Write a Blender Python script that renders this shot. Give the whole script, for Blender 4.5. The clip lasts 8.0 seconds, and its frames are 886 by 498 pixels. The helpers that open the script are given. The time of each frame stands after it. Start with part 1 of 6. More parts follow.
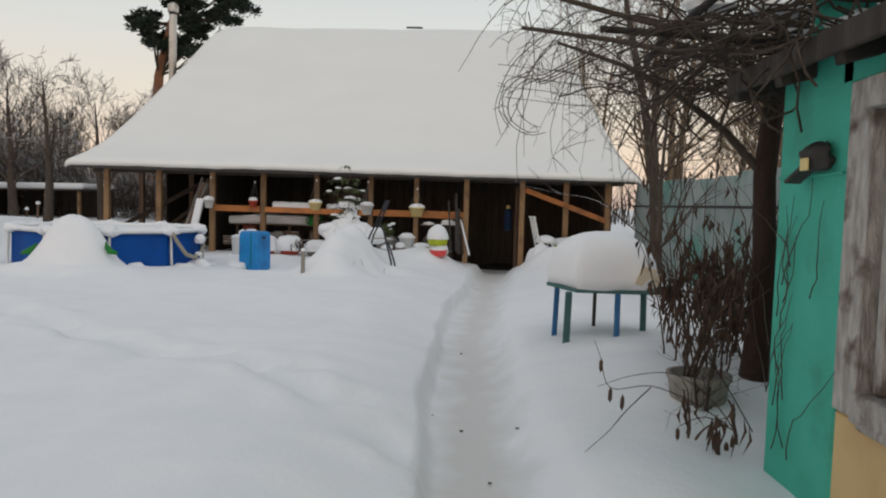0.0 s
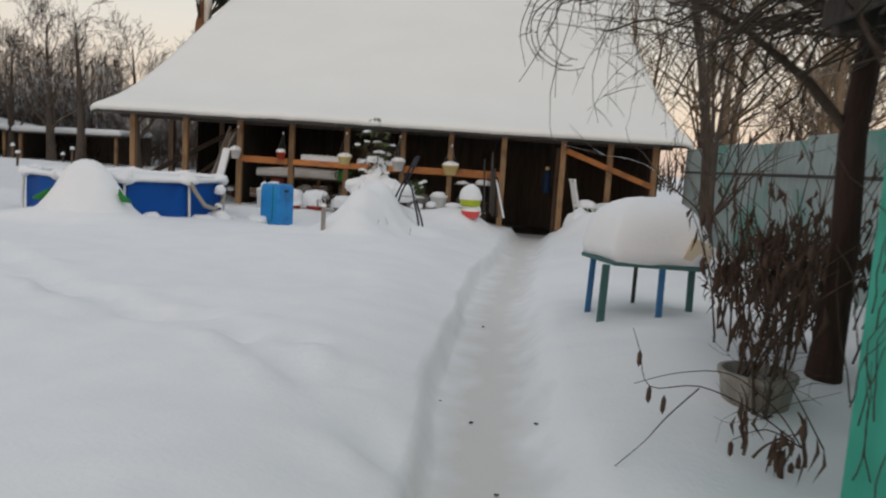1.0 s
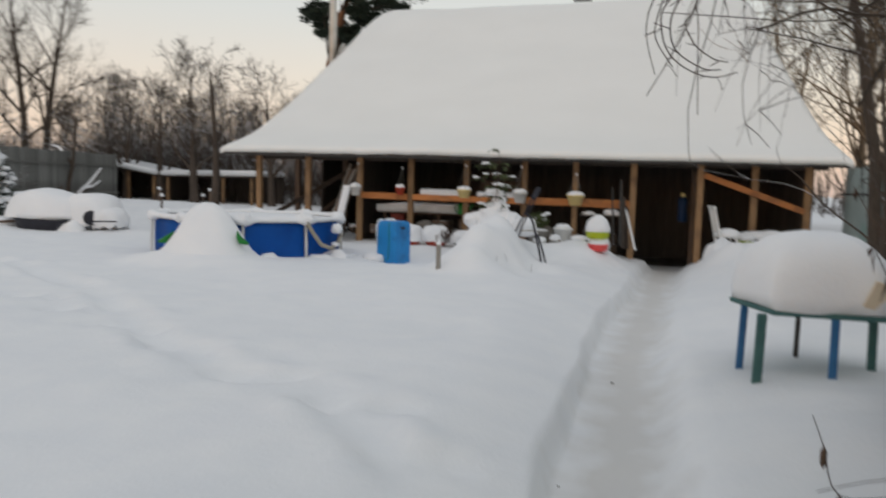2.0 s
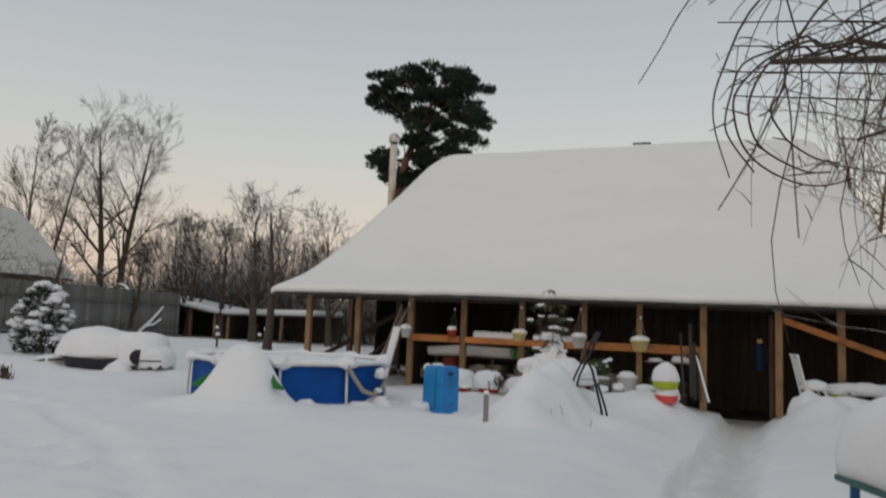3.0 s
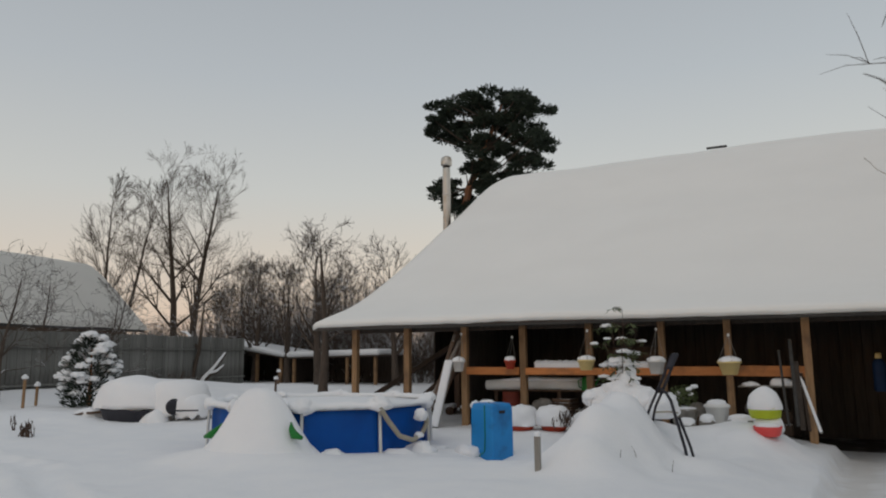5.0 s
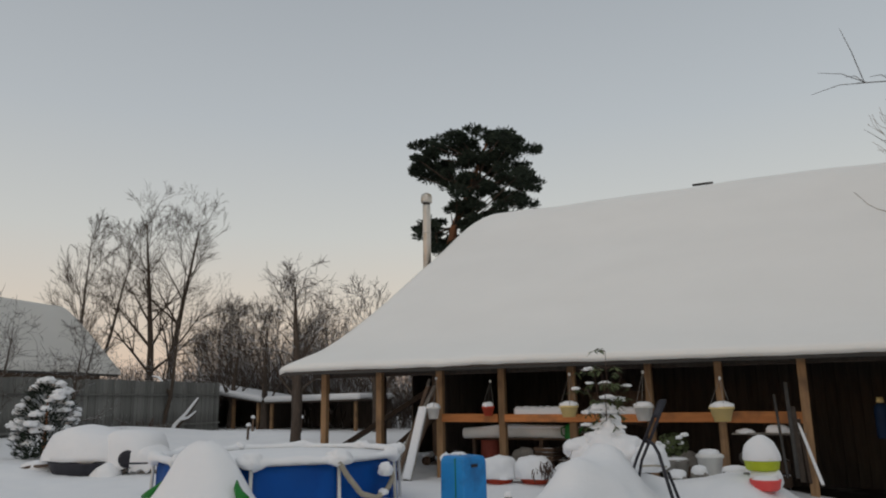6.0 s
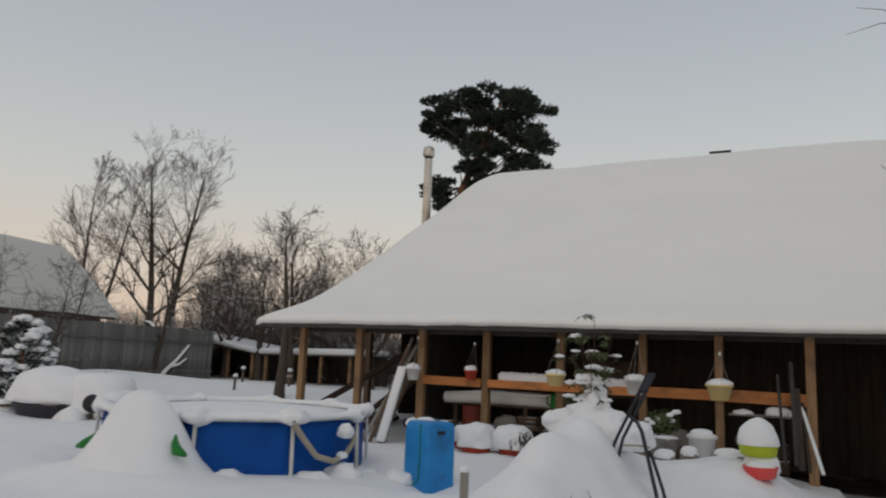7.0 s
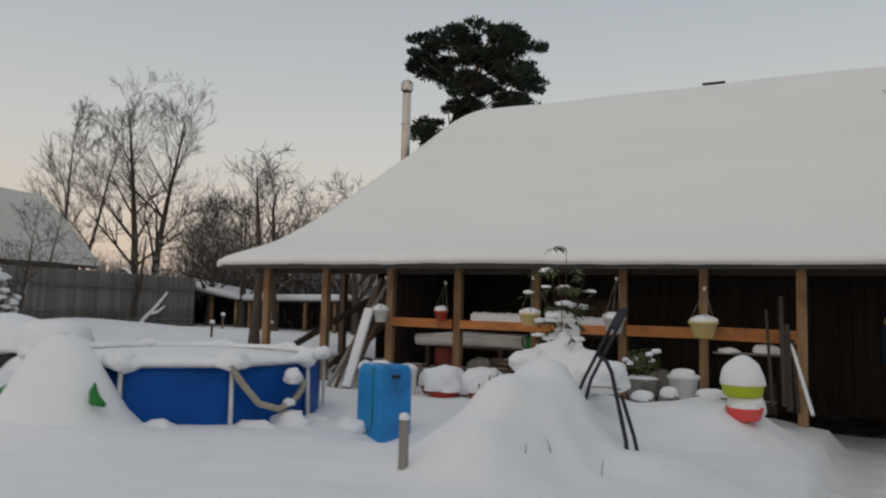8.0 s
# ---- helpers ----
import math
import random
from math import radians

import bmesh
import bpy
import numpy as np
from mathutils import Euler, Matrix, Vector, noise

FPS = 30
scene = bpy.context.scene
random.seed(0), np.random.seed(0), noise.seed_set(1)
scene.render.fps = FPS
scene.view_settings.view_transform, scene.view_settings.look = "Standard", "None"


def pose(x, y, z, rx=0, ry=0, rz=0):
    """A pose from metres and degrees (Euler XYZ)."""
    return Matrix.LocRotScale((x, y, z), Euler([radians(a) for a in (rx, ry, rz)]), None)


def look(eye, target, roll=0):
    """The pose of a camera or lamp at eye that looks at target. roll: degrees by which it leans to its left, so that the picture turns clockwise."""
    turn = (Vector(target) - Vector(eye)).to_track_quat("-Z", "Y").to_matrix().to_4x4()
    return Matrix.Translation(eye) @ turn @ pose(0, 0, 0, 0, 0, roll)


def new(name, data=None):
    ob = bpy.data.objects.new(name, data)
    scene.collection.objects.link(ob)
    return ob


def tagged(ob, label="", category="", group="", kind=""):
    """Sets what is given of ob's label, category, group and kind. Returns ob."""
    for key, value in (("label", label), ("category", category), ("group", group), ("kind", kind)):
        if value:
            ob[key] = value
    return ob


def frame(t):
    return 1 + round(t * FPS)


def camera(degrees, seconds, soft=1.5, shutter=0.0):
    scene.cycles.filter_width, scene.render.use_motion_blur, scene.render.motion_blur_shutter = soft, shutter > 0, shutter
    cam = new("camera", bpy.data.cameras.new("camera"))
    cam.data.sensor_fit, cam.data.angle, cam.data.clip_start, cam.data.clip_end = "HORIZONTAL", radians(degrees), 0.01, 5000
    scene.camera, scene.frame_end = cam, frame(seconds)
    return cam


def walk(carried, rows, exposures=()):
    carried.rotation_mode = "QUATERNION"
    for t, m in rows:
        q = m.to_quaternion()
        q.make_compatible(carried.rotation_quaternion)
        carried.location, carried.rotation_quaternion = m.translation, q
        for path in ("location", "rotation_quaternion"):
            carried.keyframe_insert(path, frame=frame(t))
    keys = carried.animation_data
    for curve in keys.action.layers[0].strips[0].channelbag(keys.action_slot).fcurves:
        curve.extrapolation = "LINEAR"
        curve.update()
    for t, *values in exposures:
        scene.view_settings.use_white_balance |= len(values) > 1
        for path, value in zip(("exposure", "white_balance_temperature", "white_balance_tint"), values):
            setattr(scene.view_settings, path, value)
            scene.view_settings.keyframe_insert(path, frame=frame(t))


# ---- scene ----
cam = camera(62.6, 8.0, soft=2.0, shutter=0.4)
PATH = [
    (0, (3.228, -15.946, 1.551), (3.175, -13.951, 1.427), 1.7),
    (0.5, (3.292, -15.672, 1.574), (3.219, -13.676, 1.472), 3.8),
    (0.7, (3.324, -15.529, 1.566), (3.2, -13.539, 1.411), 3.8),
    (1, (3.354, -15.201, 1.515), (3.198, -13.221, 1.278), 3.7),
    (1.2, (3.336, -15.052, 1.511), (3.18, -13.077, 1.236), 6.6),
    (1.5, (3.349, -14.86, 1.525), (3.205, -12.891, 1.205), 6.3),
    (1.7, (3.322, -14.786, 1.542), (3.035, -12.828, 1.252), 0.5),
    (2, (3.37, -14.489, 1.569), (2.862, -12.563, 1.395), 1.7),
    (2.2, (3.409, -14.31, 1.571), (2.814, -12.404, 1.454), 1.9),
    (3.3, (3.352, -13.6, 1.611), (2.623, -11.764, 1.921), 3.2),
    (3.5, (3.368, -13.483, 1.567), (2.541, -11.692, 1.898), 5.3),
    (3.7, (3.375, -13.294, 1.548), (2.495, -11.52, 1.828), 5.8),
    (4, (3.333, -13.088, 1.598), (2.467, -11.314, 1.919), 2.0),
    (4.2, (3.319, -12.923, 1.531), (2.483, -11.139, 1.874), 1.8),
    (5.3, (3.244, -11.961, 1.577), (2.37, -10.186, 1.865), -1.4),
    (5.5, (3.202, -11.836, 1.612), (2.351, -10.059, 1.958), -1.0),
    (5.8, (3.186, -11.589, 1.595), (2.355, -9.812, 1.983), 0.2),
    (6, (3.209, -11.422, 1.605), (2.37, -9.653, 2.012), -0.9),
    (6.2, (3.206, -11.266, 1.62), (2.32, -9.511, 1.982), 0.8),
    (6.5, (3.235, -11.025, 1.614), (2.277, -9.294, 1.907), 0.5),
    (6.7, (3.231, -10.787, 1.602), (2.312, -9.035, 1.892), 1.5),
    (7, (3.212, -10.504, 1.606), (2.333, -8.734, 1.912), 2.3),
    (7.2, (3.222, -10.327, 1.605), (2.398, -8.531, 1.917), 1.6),
    (7.5, (3.254, -10.072, 1.541), (2.459, -8.263, 1.851), -0.9),
    (7.7, (3.234, -9.898, 1.599), (2.361, -8.113, 1.82), -0.9),
    (8, (3.239, -9.616, 1.535), (2.366, -7.824, 1.697), 1.5),
]
walk(cam, [(t, look(eye, target, roll)) for t, eye, target, roll in PATH],
     exposures=[(0.0, 0.10), (1.0, 0.11), (2.2, 0.09), (3.3, -0.23), (8.0, -0.23)])

# ---- world and light ----
world = bpy.data.worlds.new("dusk_sky")
scene.world = world
world.use_nodes = True
wn = world.node_tree
for n in list(wn.nodes):
    wn.nodes.remove(n)
w_out = wn.nodes.new("ShaderNodeOutputWorld")
w_add = wn.nodes.new("ShaderNodeAddShader")
w_sky_bg = wn.nodes.new("ShaderNodeBackground")
w_ramp_bg = wn.nodes.new("ShaderNodeBackground")
w_sky = wn.nodes.new("ShaderNodeTexSky")
w_sky.sky_type = 'NISHITA'
w_sky.sun_disc = False
w_sky.sun_elevation = radians(2.0)
w_sky.sun_rotation = radians(200)
w_sky_bg.inputs["Strength"].default_value = 0.05
w_tc = wn.nodes.new("ShaderNodeTexCoord")
w_sep = wn.nodes.new("ShaderNodeSeparateXYZ")
w_ramp = wn.nodes.new("ShaderNodeValToRGB")
els = w_ramp.color_ramp.elements
els[0].position, els[0].color = 0.0, (0.64, 0.50, 0.43, 1)
els[1].position, els[1].color = 1.0, (0.43, 0.45, 0.475, 1)
for pos, col in ((0.06, (0.78, 0.63, 0.53, 1)), (0.13, (0.74, 0.66, 0.59, 1)), (0.22, (0.65, 0.65, 0.632, 1)),
                 (0.36, (0.525, 0.555, 0.585, 1)), (0.52, (0.43, 0.46, 0.495, 1))):
    e = els.new(pos)
    e.color = col
w_ramp_bg.inputs["Strength"].default_value = 0.93
wn.links.new(w_tc.outputs["Generated"], w_sep.inputs[0])
wn.links.new(w_sep.outputs["Z"], w_ramp.inputs[0])
wn.links.new(w_ramp.outputs[0], w_ramp_bg.inputs["Color"])
wn.links.new(w_sky.outputs[0], w_sky_bg.inputs["Color"])
wn.links.new(w_sky_bg.outputs[0], w_add.inputs[0])
wn.links.new(w_ramp_bg.outputs[0], w_add.inputs[1])
wn.links.new(w_add.outputs[0], w_out.inputs[0])
sun = new("sun", bpy.data.lights.new("sun", 'SUN'))
sun.data.energy, sun.data.angle, sun.data.color = 0.4, radians(40), (1.0, 0.93, 0.86)
sun.matrix_world = look((5, -14, 20), (0, 0, 0))


# ---- materials ----
def material(name, a, b, rough=0.7, scale=6.0, bump=0.2, fine=60.0, metal=0.0, stretch=(1, 1, 1), stain=None, stain_scale=1.2, snow=0.0, vary=0.0, spec=0.3):
    m = bpy.data.materials.new(name)
    m.use_nodes = True
    nt = m.node_tree
    L, N = nt.links.new, nt.nodes.new
    bs = nt.nodes["Principled BSDF"]
    tc, mp = N("ShaderNodeTexCoord"), N("ShaderNodeMapping")
    mp.inputs["Scale"].default_value = stretch
    L(tc.outputs["Object"], mp.inputs[0])
    n1, n2 = N("ShaderNodeTexNoise"), N("ShaderNodeTexNoise")
    n1.inputs["Scale"].default_value, n1.inputs["Detail"].default_value = scale, 6
    n2.inputs["Scale"].default_value, n2.inputs["Detail"].default_value = fine, 4
    L(mp.outputs[0], n1.inputs["Vector"]), L(mp.outputs[0], n2.inputs["Vector"])
    mix = N("ShaderNodeMix")
    mix.data_type = 'RGBA'
    mix.inputs["A"].default_value, mix.inputs["B"].default_value = (*a, 1), (*b, 1)
    avg = N("ShaderNodeMath")
    avg.operation = 'MULTIPLY_ADD'
    avg.inputs[1].default_value = 0.35
    sub = N("ShaderNodeMapRange")
    sub.inputs["From Min"].default_value, sub.inputs["From Max"].default_value = 0.3, 0.7
    sub.inputs["To Max"].default_value = 0.75
    L(n1.outputs["Fac"], sub.inputs[0])
    L(n2.outputs["Fac"], avg.inputs[0]), L(sub.outputs[0], avg.inputs[2])
    L(avg.outputs[0], mix.inputs["Factor"])
    col = mix.outputs["Result"]
    if stain:
        ns = N("ShaderNodeTexNoise")
        ns.inputs["Scale"].default_value, ns.inputs["Detail"].default_value = stain_scale, 8
        L(tc.outputs["Object"], ns.inputs["Vector"])
        mr = N("ShaderNodeMapRange")
        mr.inputs["From Min"].default_value, mr.inputs["From Max"].default_value = 0.52, 0.68
        L(ns.outputs["Fac"], mr.inputs[0])
        ms = N("ShaderNodeMix")
        ms.data_type = 'RGBA'
        ms.inputs["B"].default_value = (*stain, 1)
        L(mr.outputs[0], ms.inputs["Factor"]), L(col, ms.inputs["A"])
        col = ms.outputs["Result"]
    if vary:
        oi, hs, ma = N("ShaderNodeObjectInfo"), N("ShaderNodeHueSaturation"), N("ShaderNodeMapRange")
        ma.inputs["To Min"].default_value, ma.inputs["To Max"].default_value = 1 - vary, 1 + vary
        L(oi.outputs["Random"], ma.inputs[0]), L(ma.outputs[0], hs.inputs["Value"]), L(col, hs.inputs["Color"])
        col = hs.outputs["Color"]
    if snow:
        ge, sx, nm, ad = N("ShaderNodeNewGeometry"), N("ShaderNodeSeparateXYZ"), N("ShaderNodeTexNoise"), N("ShaderNodeMath")
        nm.inputs["Scale"].default_value = 3.0
        L(tc.outputs["Object"], nm.inputs["Vector"])
        L(ge.outputs["Normal"], sx.inputs[0])
        ad.operation = 'ADD'
        L(sx.outputs["Z"], ad.inputs[0]), L(nm.outputs["Fac"], ad.inputs[1])
        mr = N("ShaderNodeMapRange")
        mr.inputs["From Min"].default_value, mr.inputs["From Max"].default_value = 1.5 - snow, 1.6 - snow
        L(ad.outputs[0], mr.inputs[0])
        ms = N("ShaderNodeMix")
        ms.data_type = 'RGBA'
        ms.inputs["B"].default_value = (0.8, 0.81, 0.83, 1)
        L(mr.outputs[0], ms.inputs["Factor"]), L(col, ms.inputs["A"])
        col = ms.outputs["Result"]
    L(col, bs.inputs["Base Color"])
    rr = N("ShaderNodeMapRange")
    rr.inputs["To Min"].default_value, rr.inputs["To Max"].default_value = max(rough - 0.12, 0.05), min(rough + 0.12, 1)
    L(n1.outputs["Fac"], rr.inputs[0]), L(rr.outputs[0], bs.inputs["Roughness"])
    bs.inputs["Metallic"].default_value = metal
    bs.inputs["Specular IOR Level"].default_value = spec
    if bump:
        bp = N("ShaderNodeBump")
        bp.inputs["Strength"].default_value, bp.inputs["Distance"].default_value = bump, 0.02
        L(avg.outputs[0], bp.inputs["Height"]), L(bp.outputs[0], bs.inputs["Normal"])
    return m


SNOW = material("snow", (0.80, 0.815, 0.84), (0.86, 0.865, 0.87), 0.75, 2.5, 0.35, 38, spec=0.15)
SNOW_ROOF = material("roof_snow", (0.83, 0.825, 0.795), (0.87, 0.865, 0.835), 0.8, 0.6, 0.15, 14, spec=0.12)
POST = material("post_wood", (0.21, 0.125, 0.065), (0.36, 0.22, 0.115), 0.75, 5, 0.4, 60, stretch=(6, 6, 0.6), stain=(0.16, 0.10, 0.06), stain_scale=2, vary=0.25)
RAIL = material("orange_wood", (0.42, 0.15, 0.045), (0.58, 0.23, 0.075), 0.6, 5, 0.25, 50, stretch=(0.6, 6, 6), stain=(0.28, 0.12, 0.05), stain_scale=2.5, vary=0.15)
DARKWOOD = material("dark_wood", (0.050, 0.040, 0.033), (0.098, 0.078, 0.064), 0.9, 4, 0.4, 40, stretch=(4, 4, 0.5), vary=0.16)
FASCIA = material("fascia_board", (0.03, 0.03, 0.03), (0.07, 0.065, 0.06), 0.8, 3, 0.3, 30, stretch=(0.4, 4, 4))
GREYWOOD = material("grey_wood", (0.16, 0.15, 0.135), (0.30, 0.28, 0.25), 0.85, 4, 0.5, 50, stretch=(5, 5, 0.5), stain=(0.10, 0.09, 0.08), vary=0.3)
BROWNWOOD = material("brown_wood", (0.07, 0.045, 0.03), (0.15, 0.10, 0.07), 0.85, 4, 0.5, 50, stretch=(5, 5, 0.5), vary=0.35, snow=0.25)
EARTH = material("earth", (0.035, 0.026, 0.02), (0.09, 0.07, 0.055), 0.95, 3, 0.6, 30, stain=(0.25, 0.24, 0.23), stain_scale=1.5)
BLUE = material("blue_liner", (0.008, 0.135, 0.56), (0.012, 0.165, 0.64), 0.42, 2.5, 0.12, 30, stain=(0.010, 0.12, 0.50), stain_scale=1.6)
BARREL = material("blue_plastic", (0.014, 0.19, 0.50), (0.022, 0.25, 0.60), 0.45, 4, 0.12, 60, stain=(0.02, 0.13, 0.33), stain_scale=3)
WHITE = material("white_plastic", (0.68, 0.68, 0.66), (0.78, 0.78, 0.76), 0.5, 5, 0.1, 50, stain=(0.55, 0.54, 0.5))
CREAM = material("cream_plastic", (0.66, 0.50, 0.20), (0.76, 0.61, 0.28), 0.5, 5, 0.1, 50)
REDPLASTIC = material("red_plastic", (0.42, 0.045, 0.02), (0.52, 0.07, 0.03), 0.5, 5, 0.1, 50, stain=(0.3, 0.04, 0.02))
PINK = material("coral_plastic", (0.72, 0.07, 0.07), (0.82, 0.11, 0.10), 0.45, 5, 0.1, 50)
LIME = material("lime_plastic", (0.42, 0.52, 0.02), (0.52, 0.62, 0.04), 0.45, 5, 0.1, 50)
GREENPLASTIC = material("green_plastic", (0.008, 0.13, 0.02), (0.014, 0.20, 0.03), 0.45, 5, 0.1, 50)
BLACKMETAL = material("black_tube", (0.012, 0.012, 0.018), (0.03, 0.03, 0.04), 0.45, 8, 0.1, 60)
HOSE = material("hose", (0.30, 0.27, 0.21), (0.42, 0.38, 0.30), 0.6, 8, 0.2, 80)
STEEL = material("flue_steel", (0.50, 0.47, 0.42), (0.64, 0.61, 0.56), 0.4, 3, 0.1, 30, metal=0.8, stain=(0.35, 0.28, 0.2), stain_scale=2)
GREENPAINT = material("green_paint", (0.045, 0.36, 0.26), (0.07, 0.44, 0.33), 0.75, 3, 0.4, 50, stain=(0.05, 0.29, 0.21), stain_scale=2.5)
TRIM = material("worn_trim", (0.22, 0.19, 0.17), (0.52, 0.50, 0.47), 0.88, 9, 0.7, 50, stretch=(3, 3, 0.9), stain=(0.12, 0.085, 0.065), stain_scale=7)
OLDBEAM = material("old_beam", (0.030, 0.021, 0.016), (0.075, 0.052, 0.038), 0.9, 4, 0.5, 50, stretch=(5, 5, 0.5), vary=0.3, snow=0.25)
# near-black wood: the deep shade under the eave is put into its colour
EAVEWOOD = material("shaded_eave_wood", (0.018, 0.015, 0.013), (0.06, 0.05, 0.043), 0.92, 4, 0.6, 45, stretch=(4, 4, 0.6), vary=0.4)
YELLOWPAINT = material("ochre_paint", (0.55, 0.38, 0.17), (0.66, 0.48, 0.24), 0.8, 3, 0.3, 50, stain=(0.45, 0.30, 0.15))
SHEET = material("fence_sheet", (0.33, 0.39, 0.38), (0.48, 0.53, 0.52), 0.6, 2, 0.2, 30, stain=(0.15, 0.36, 0.31), stain_scale=0.8)
BARK = material("bark", (0.045, 0.034, 0.026), (0.095, 0.072, 0.055), 0.9, 8, 0.6, 50, stretch=(3, 3, 0.6))
BARKTAN = material("tan_bark", (0.15, 0.105, 0.068), (0.27, 0.195, 0.125), 0.9, 8, 0.6, 50, stretch=(3, 3, 0.6))
BARKSNOW = material("snowy_bark", (0.05, 0.038, 0.03), (0.11, 0.085, 0.068), 0.9, 8, 0.6, 50, stretch=(3, 3, 0.6), snow=0.24)
BARKRED = material("reddish_bark", (0.024, 0.014, 0.011), (0.062, 0.034, 0.026), 0.9, 8, 0.7, 50, stretch=(3, 3, 0.5), snow=0.05)
BARKPINE = material("pine_bark", (0.20, 0.09, 0.045), (0.32, 0.15, 0.08), 0.9, 6, 0.6, 40, stretch=(3, 3, 0.6))
NEEDLE = material("pine_needles", (0.016, 0.025, 0.017), (0.04, 0.056, 0.036), 0.8, 2, 0, 20, snow=0.08)
DRYLEAF = material("dry_leaf", (0.05, 0.03, 0.022), (0.11, 0.07, 0.05), 0.9, 8, 0.3, 40)
LEAF = material("green_leaf", (0.05, 0.07, 0.025), (0.10, 0.12, 0.05), 0.8, 8, 0.2, 40)
GLASS = bpy.data.materials.new("window_glass")
GLASS.use_nodes = True
gb = GLASS.node_tree.nodes["Principled BSDF"]
gb.inputs["Base Color"].default_value = (0.55, 0.6, 0.6, 1)
gb.inputs["Roughness"].default_value, gb.inputs["Transmission Weight"].default_value = 0.08, 0.9


# ---- mesh helpers ----
def finish(name, bm, mat, smooth):
    me = bpy.data.meshes.new(name)
    bmesh.ops.recalc_face_normals(bm, faces=bm.faces[:])
    bm.to_mesh(me)
    bm.free()
    me.materials.append(mat)
    if smooth:
        me.shade_smooth()
    return me


def part(name, bm, mat, parent=None, label="", smooth=False):
    ob = new(name, finish(name, bm, mat, smooth))
    if parent:
        ob.parent = parent
    if label:
        tagged(ob, label=label)
    return ob


def thing(name, loc, label, category, group="", kind="", rz=0.0):
    ob = new(name)
    ob.empty_display_size = 0.1
    ob.matrix_basis = pose(*loc, 0, 0, rz)
    return tagged(ob, label, category, group, kind)


def box(c, s, rot=(0, 0, 0), bev=0.006, bm=None):
    tmp = bmesh.new()
    bmesh.ops.create_cube(tmp, size=1.0)
    bmesh.ops.scale(tmp, vec=s, verts=tmp.verts[:])
    if bev:
        bmesh.ops.bevel(tmp, geom=tmp.edges[:], offset=min(bev, min(s) * 0.3), segments=1, affect='EDGES')
    tmp.transform(pose(*c, *rot))
    return merge(tmp, bm)


def merge(tmp, bm):
    if bm is None:
        return tmp
    me = bpy.data.meshes.new("tmp")
    tmp.to_mesh(me)
    tmp.free()
    bm.from_mesh(me)
    bpy.data.meshes.remove(me)
    return bm


def bar(p, q, w, d, bev=0.006, bm=None, up=(0, 0, 1)):
    """A squared timber from p to q, w wide and d deep."""
    p, q = Vector(p), Vector(q)
    z = (q - p).normalized()
    x = Vector(up).cross(z)
    if x.length < 0.05:
        x = Vector((1, 0, 0))
    x.normalize()
    y = z.cross(x)
    m = Matrix((x, y, z)).transposed().to_4x4()
    m.translation = (p + q) / 2
    tmp = box((0, 0, 0), (w, d, (q - p).length), bev=bev)
    tmp.transform(m)
    return merge(tmp, bm)


def tubes_mesh(tubes, bm=None):
    """Tapered tubes: a list of (points, radii, sides)."""
    vs, fs = [], []
    for pts, rad, sides in tubes:
        pts = [Vector(p) for p in pts]
        ref = Vector((0.31, 0.77, 0.55))
        start = len(vs)
        for i, p in enumerate(pts):
            d = (pts[min(i + 1, len(pts) - 1)] - pts[max(i - 1, 0)]).normalized()
            x = d.cross(ref).normalized()
            y = d.cross(x)
            for k in range(sides):
                a = 2 * math.pi * k / sides
                vs.append(p + (x * math.cos(a) + y * math.sin(a)) * rad[i])
        for i in range(len(pts) - 1):
            for k in range(sides):
                a, b = start + i * sides + k, start + i * sides + (k + 1) % sides
                fs.append((a, b, b + sides, a + sides))
        fs.append(tuple(range(start, start + sides)))
        fs.append(tuple(start + (len(pts) - 1) * sides + k for k in range(sides)))
    return vs, fs


def curved(pts, n=4):
    """The same bends drawn as a smooth line."""
    out = []
    for i in range(len(pts) - 1):
        a, b, c, d = pts[max(i - 1, 0)], pts[i], pts[i + 1], pts[min(i + 2, len(pts) - 1)]
        for k in range(n):
            t = k / n
            out.append(0.5 * (2 * b + (c - a) * t + (2 * a - 5 * b + 4 * c - d) * t * t + (3 * b - a - 3 * c + d) * t ** 3))
    return out + [pts[-1]]


def mesh_part(name, vs, fs, mat, parent=None, label="", smooth=True, kind=""):
    me = bpy.data.meshes.new(name)
    me.from_pydata([tuple(v) for v in vs], [], fs)
    me.materials.append(mat)
    me.update()
    if smooth:
        me.shade_smooth()
    ob = new(name, me)
    if parent:
        ob.parent = parent
    if label or kind:
        tagged(ob, label=label, kind=kind)
    return ob


def tube_part(name, tubes, mat, parent=None, label="", kind=""):
    vs, fs = tubes_mesh(tubes)
    return mesh_part(name, vs, fs, mat, parent, label, True, kind)


def blob(c, s, seed=0.0, rough=0.12, freq=1.6, sub=3, cut=-0.35, bm=None):
    """A lump of snow: a swollen, uneven cap with a flattened foot."""
    tmp = bmesh.new()
    bmesh.ops.create_icosphere(tmp, subdivisions=sub, radius=1.0)
    off = Vector((seed * 7.3, seed * 3.1, seed * 5.7))
    for v in tmp.verts:
        k = 1 + rough * noise.noise(v.co * freq + off) + rough * 0.4 * noise.noise(v.co * freq * 2.7 + off)
        v.co *= k
        v.co.z = max(v.co.z, cut)
        v.co = Vector((v.co.x * s[0], v.co.y * s[1], v.co.z * s[2])) + Vector(c)
    return merge(tmp, bm)


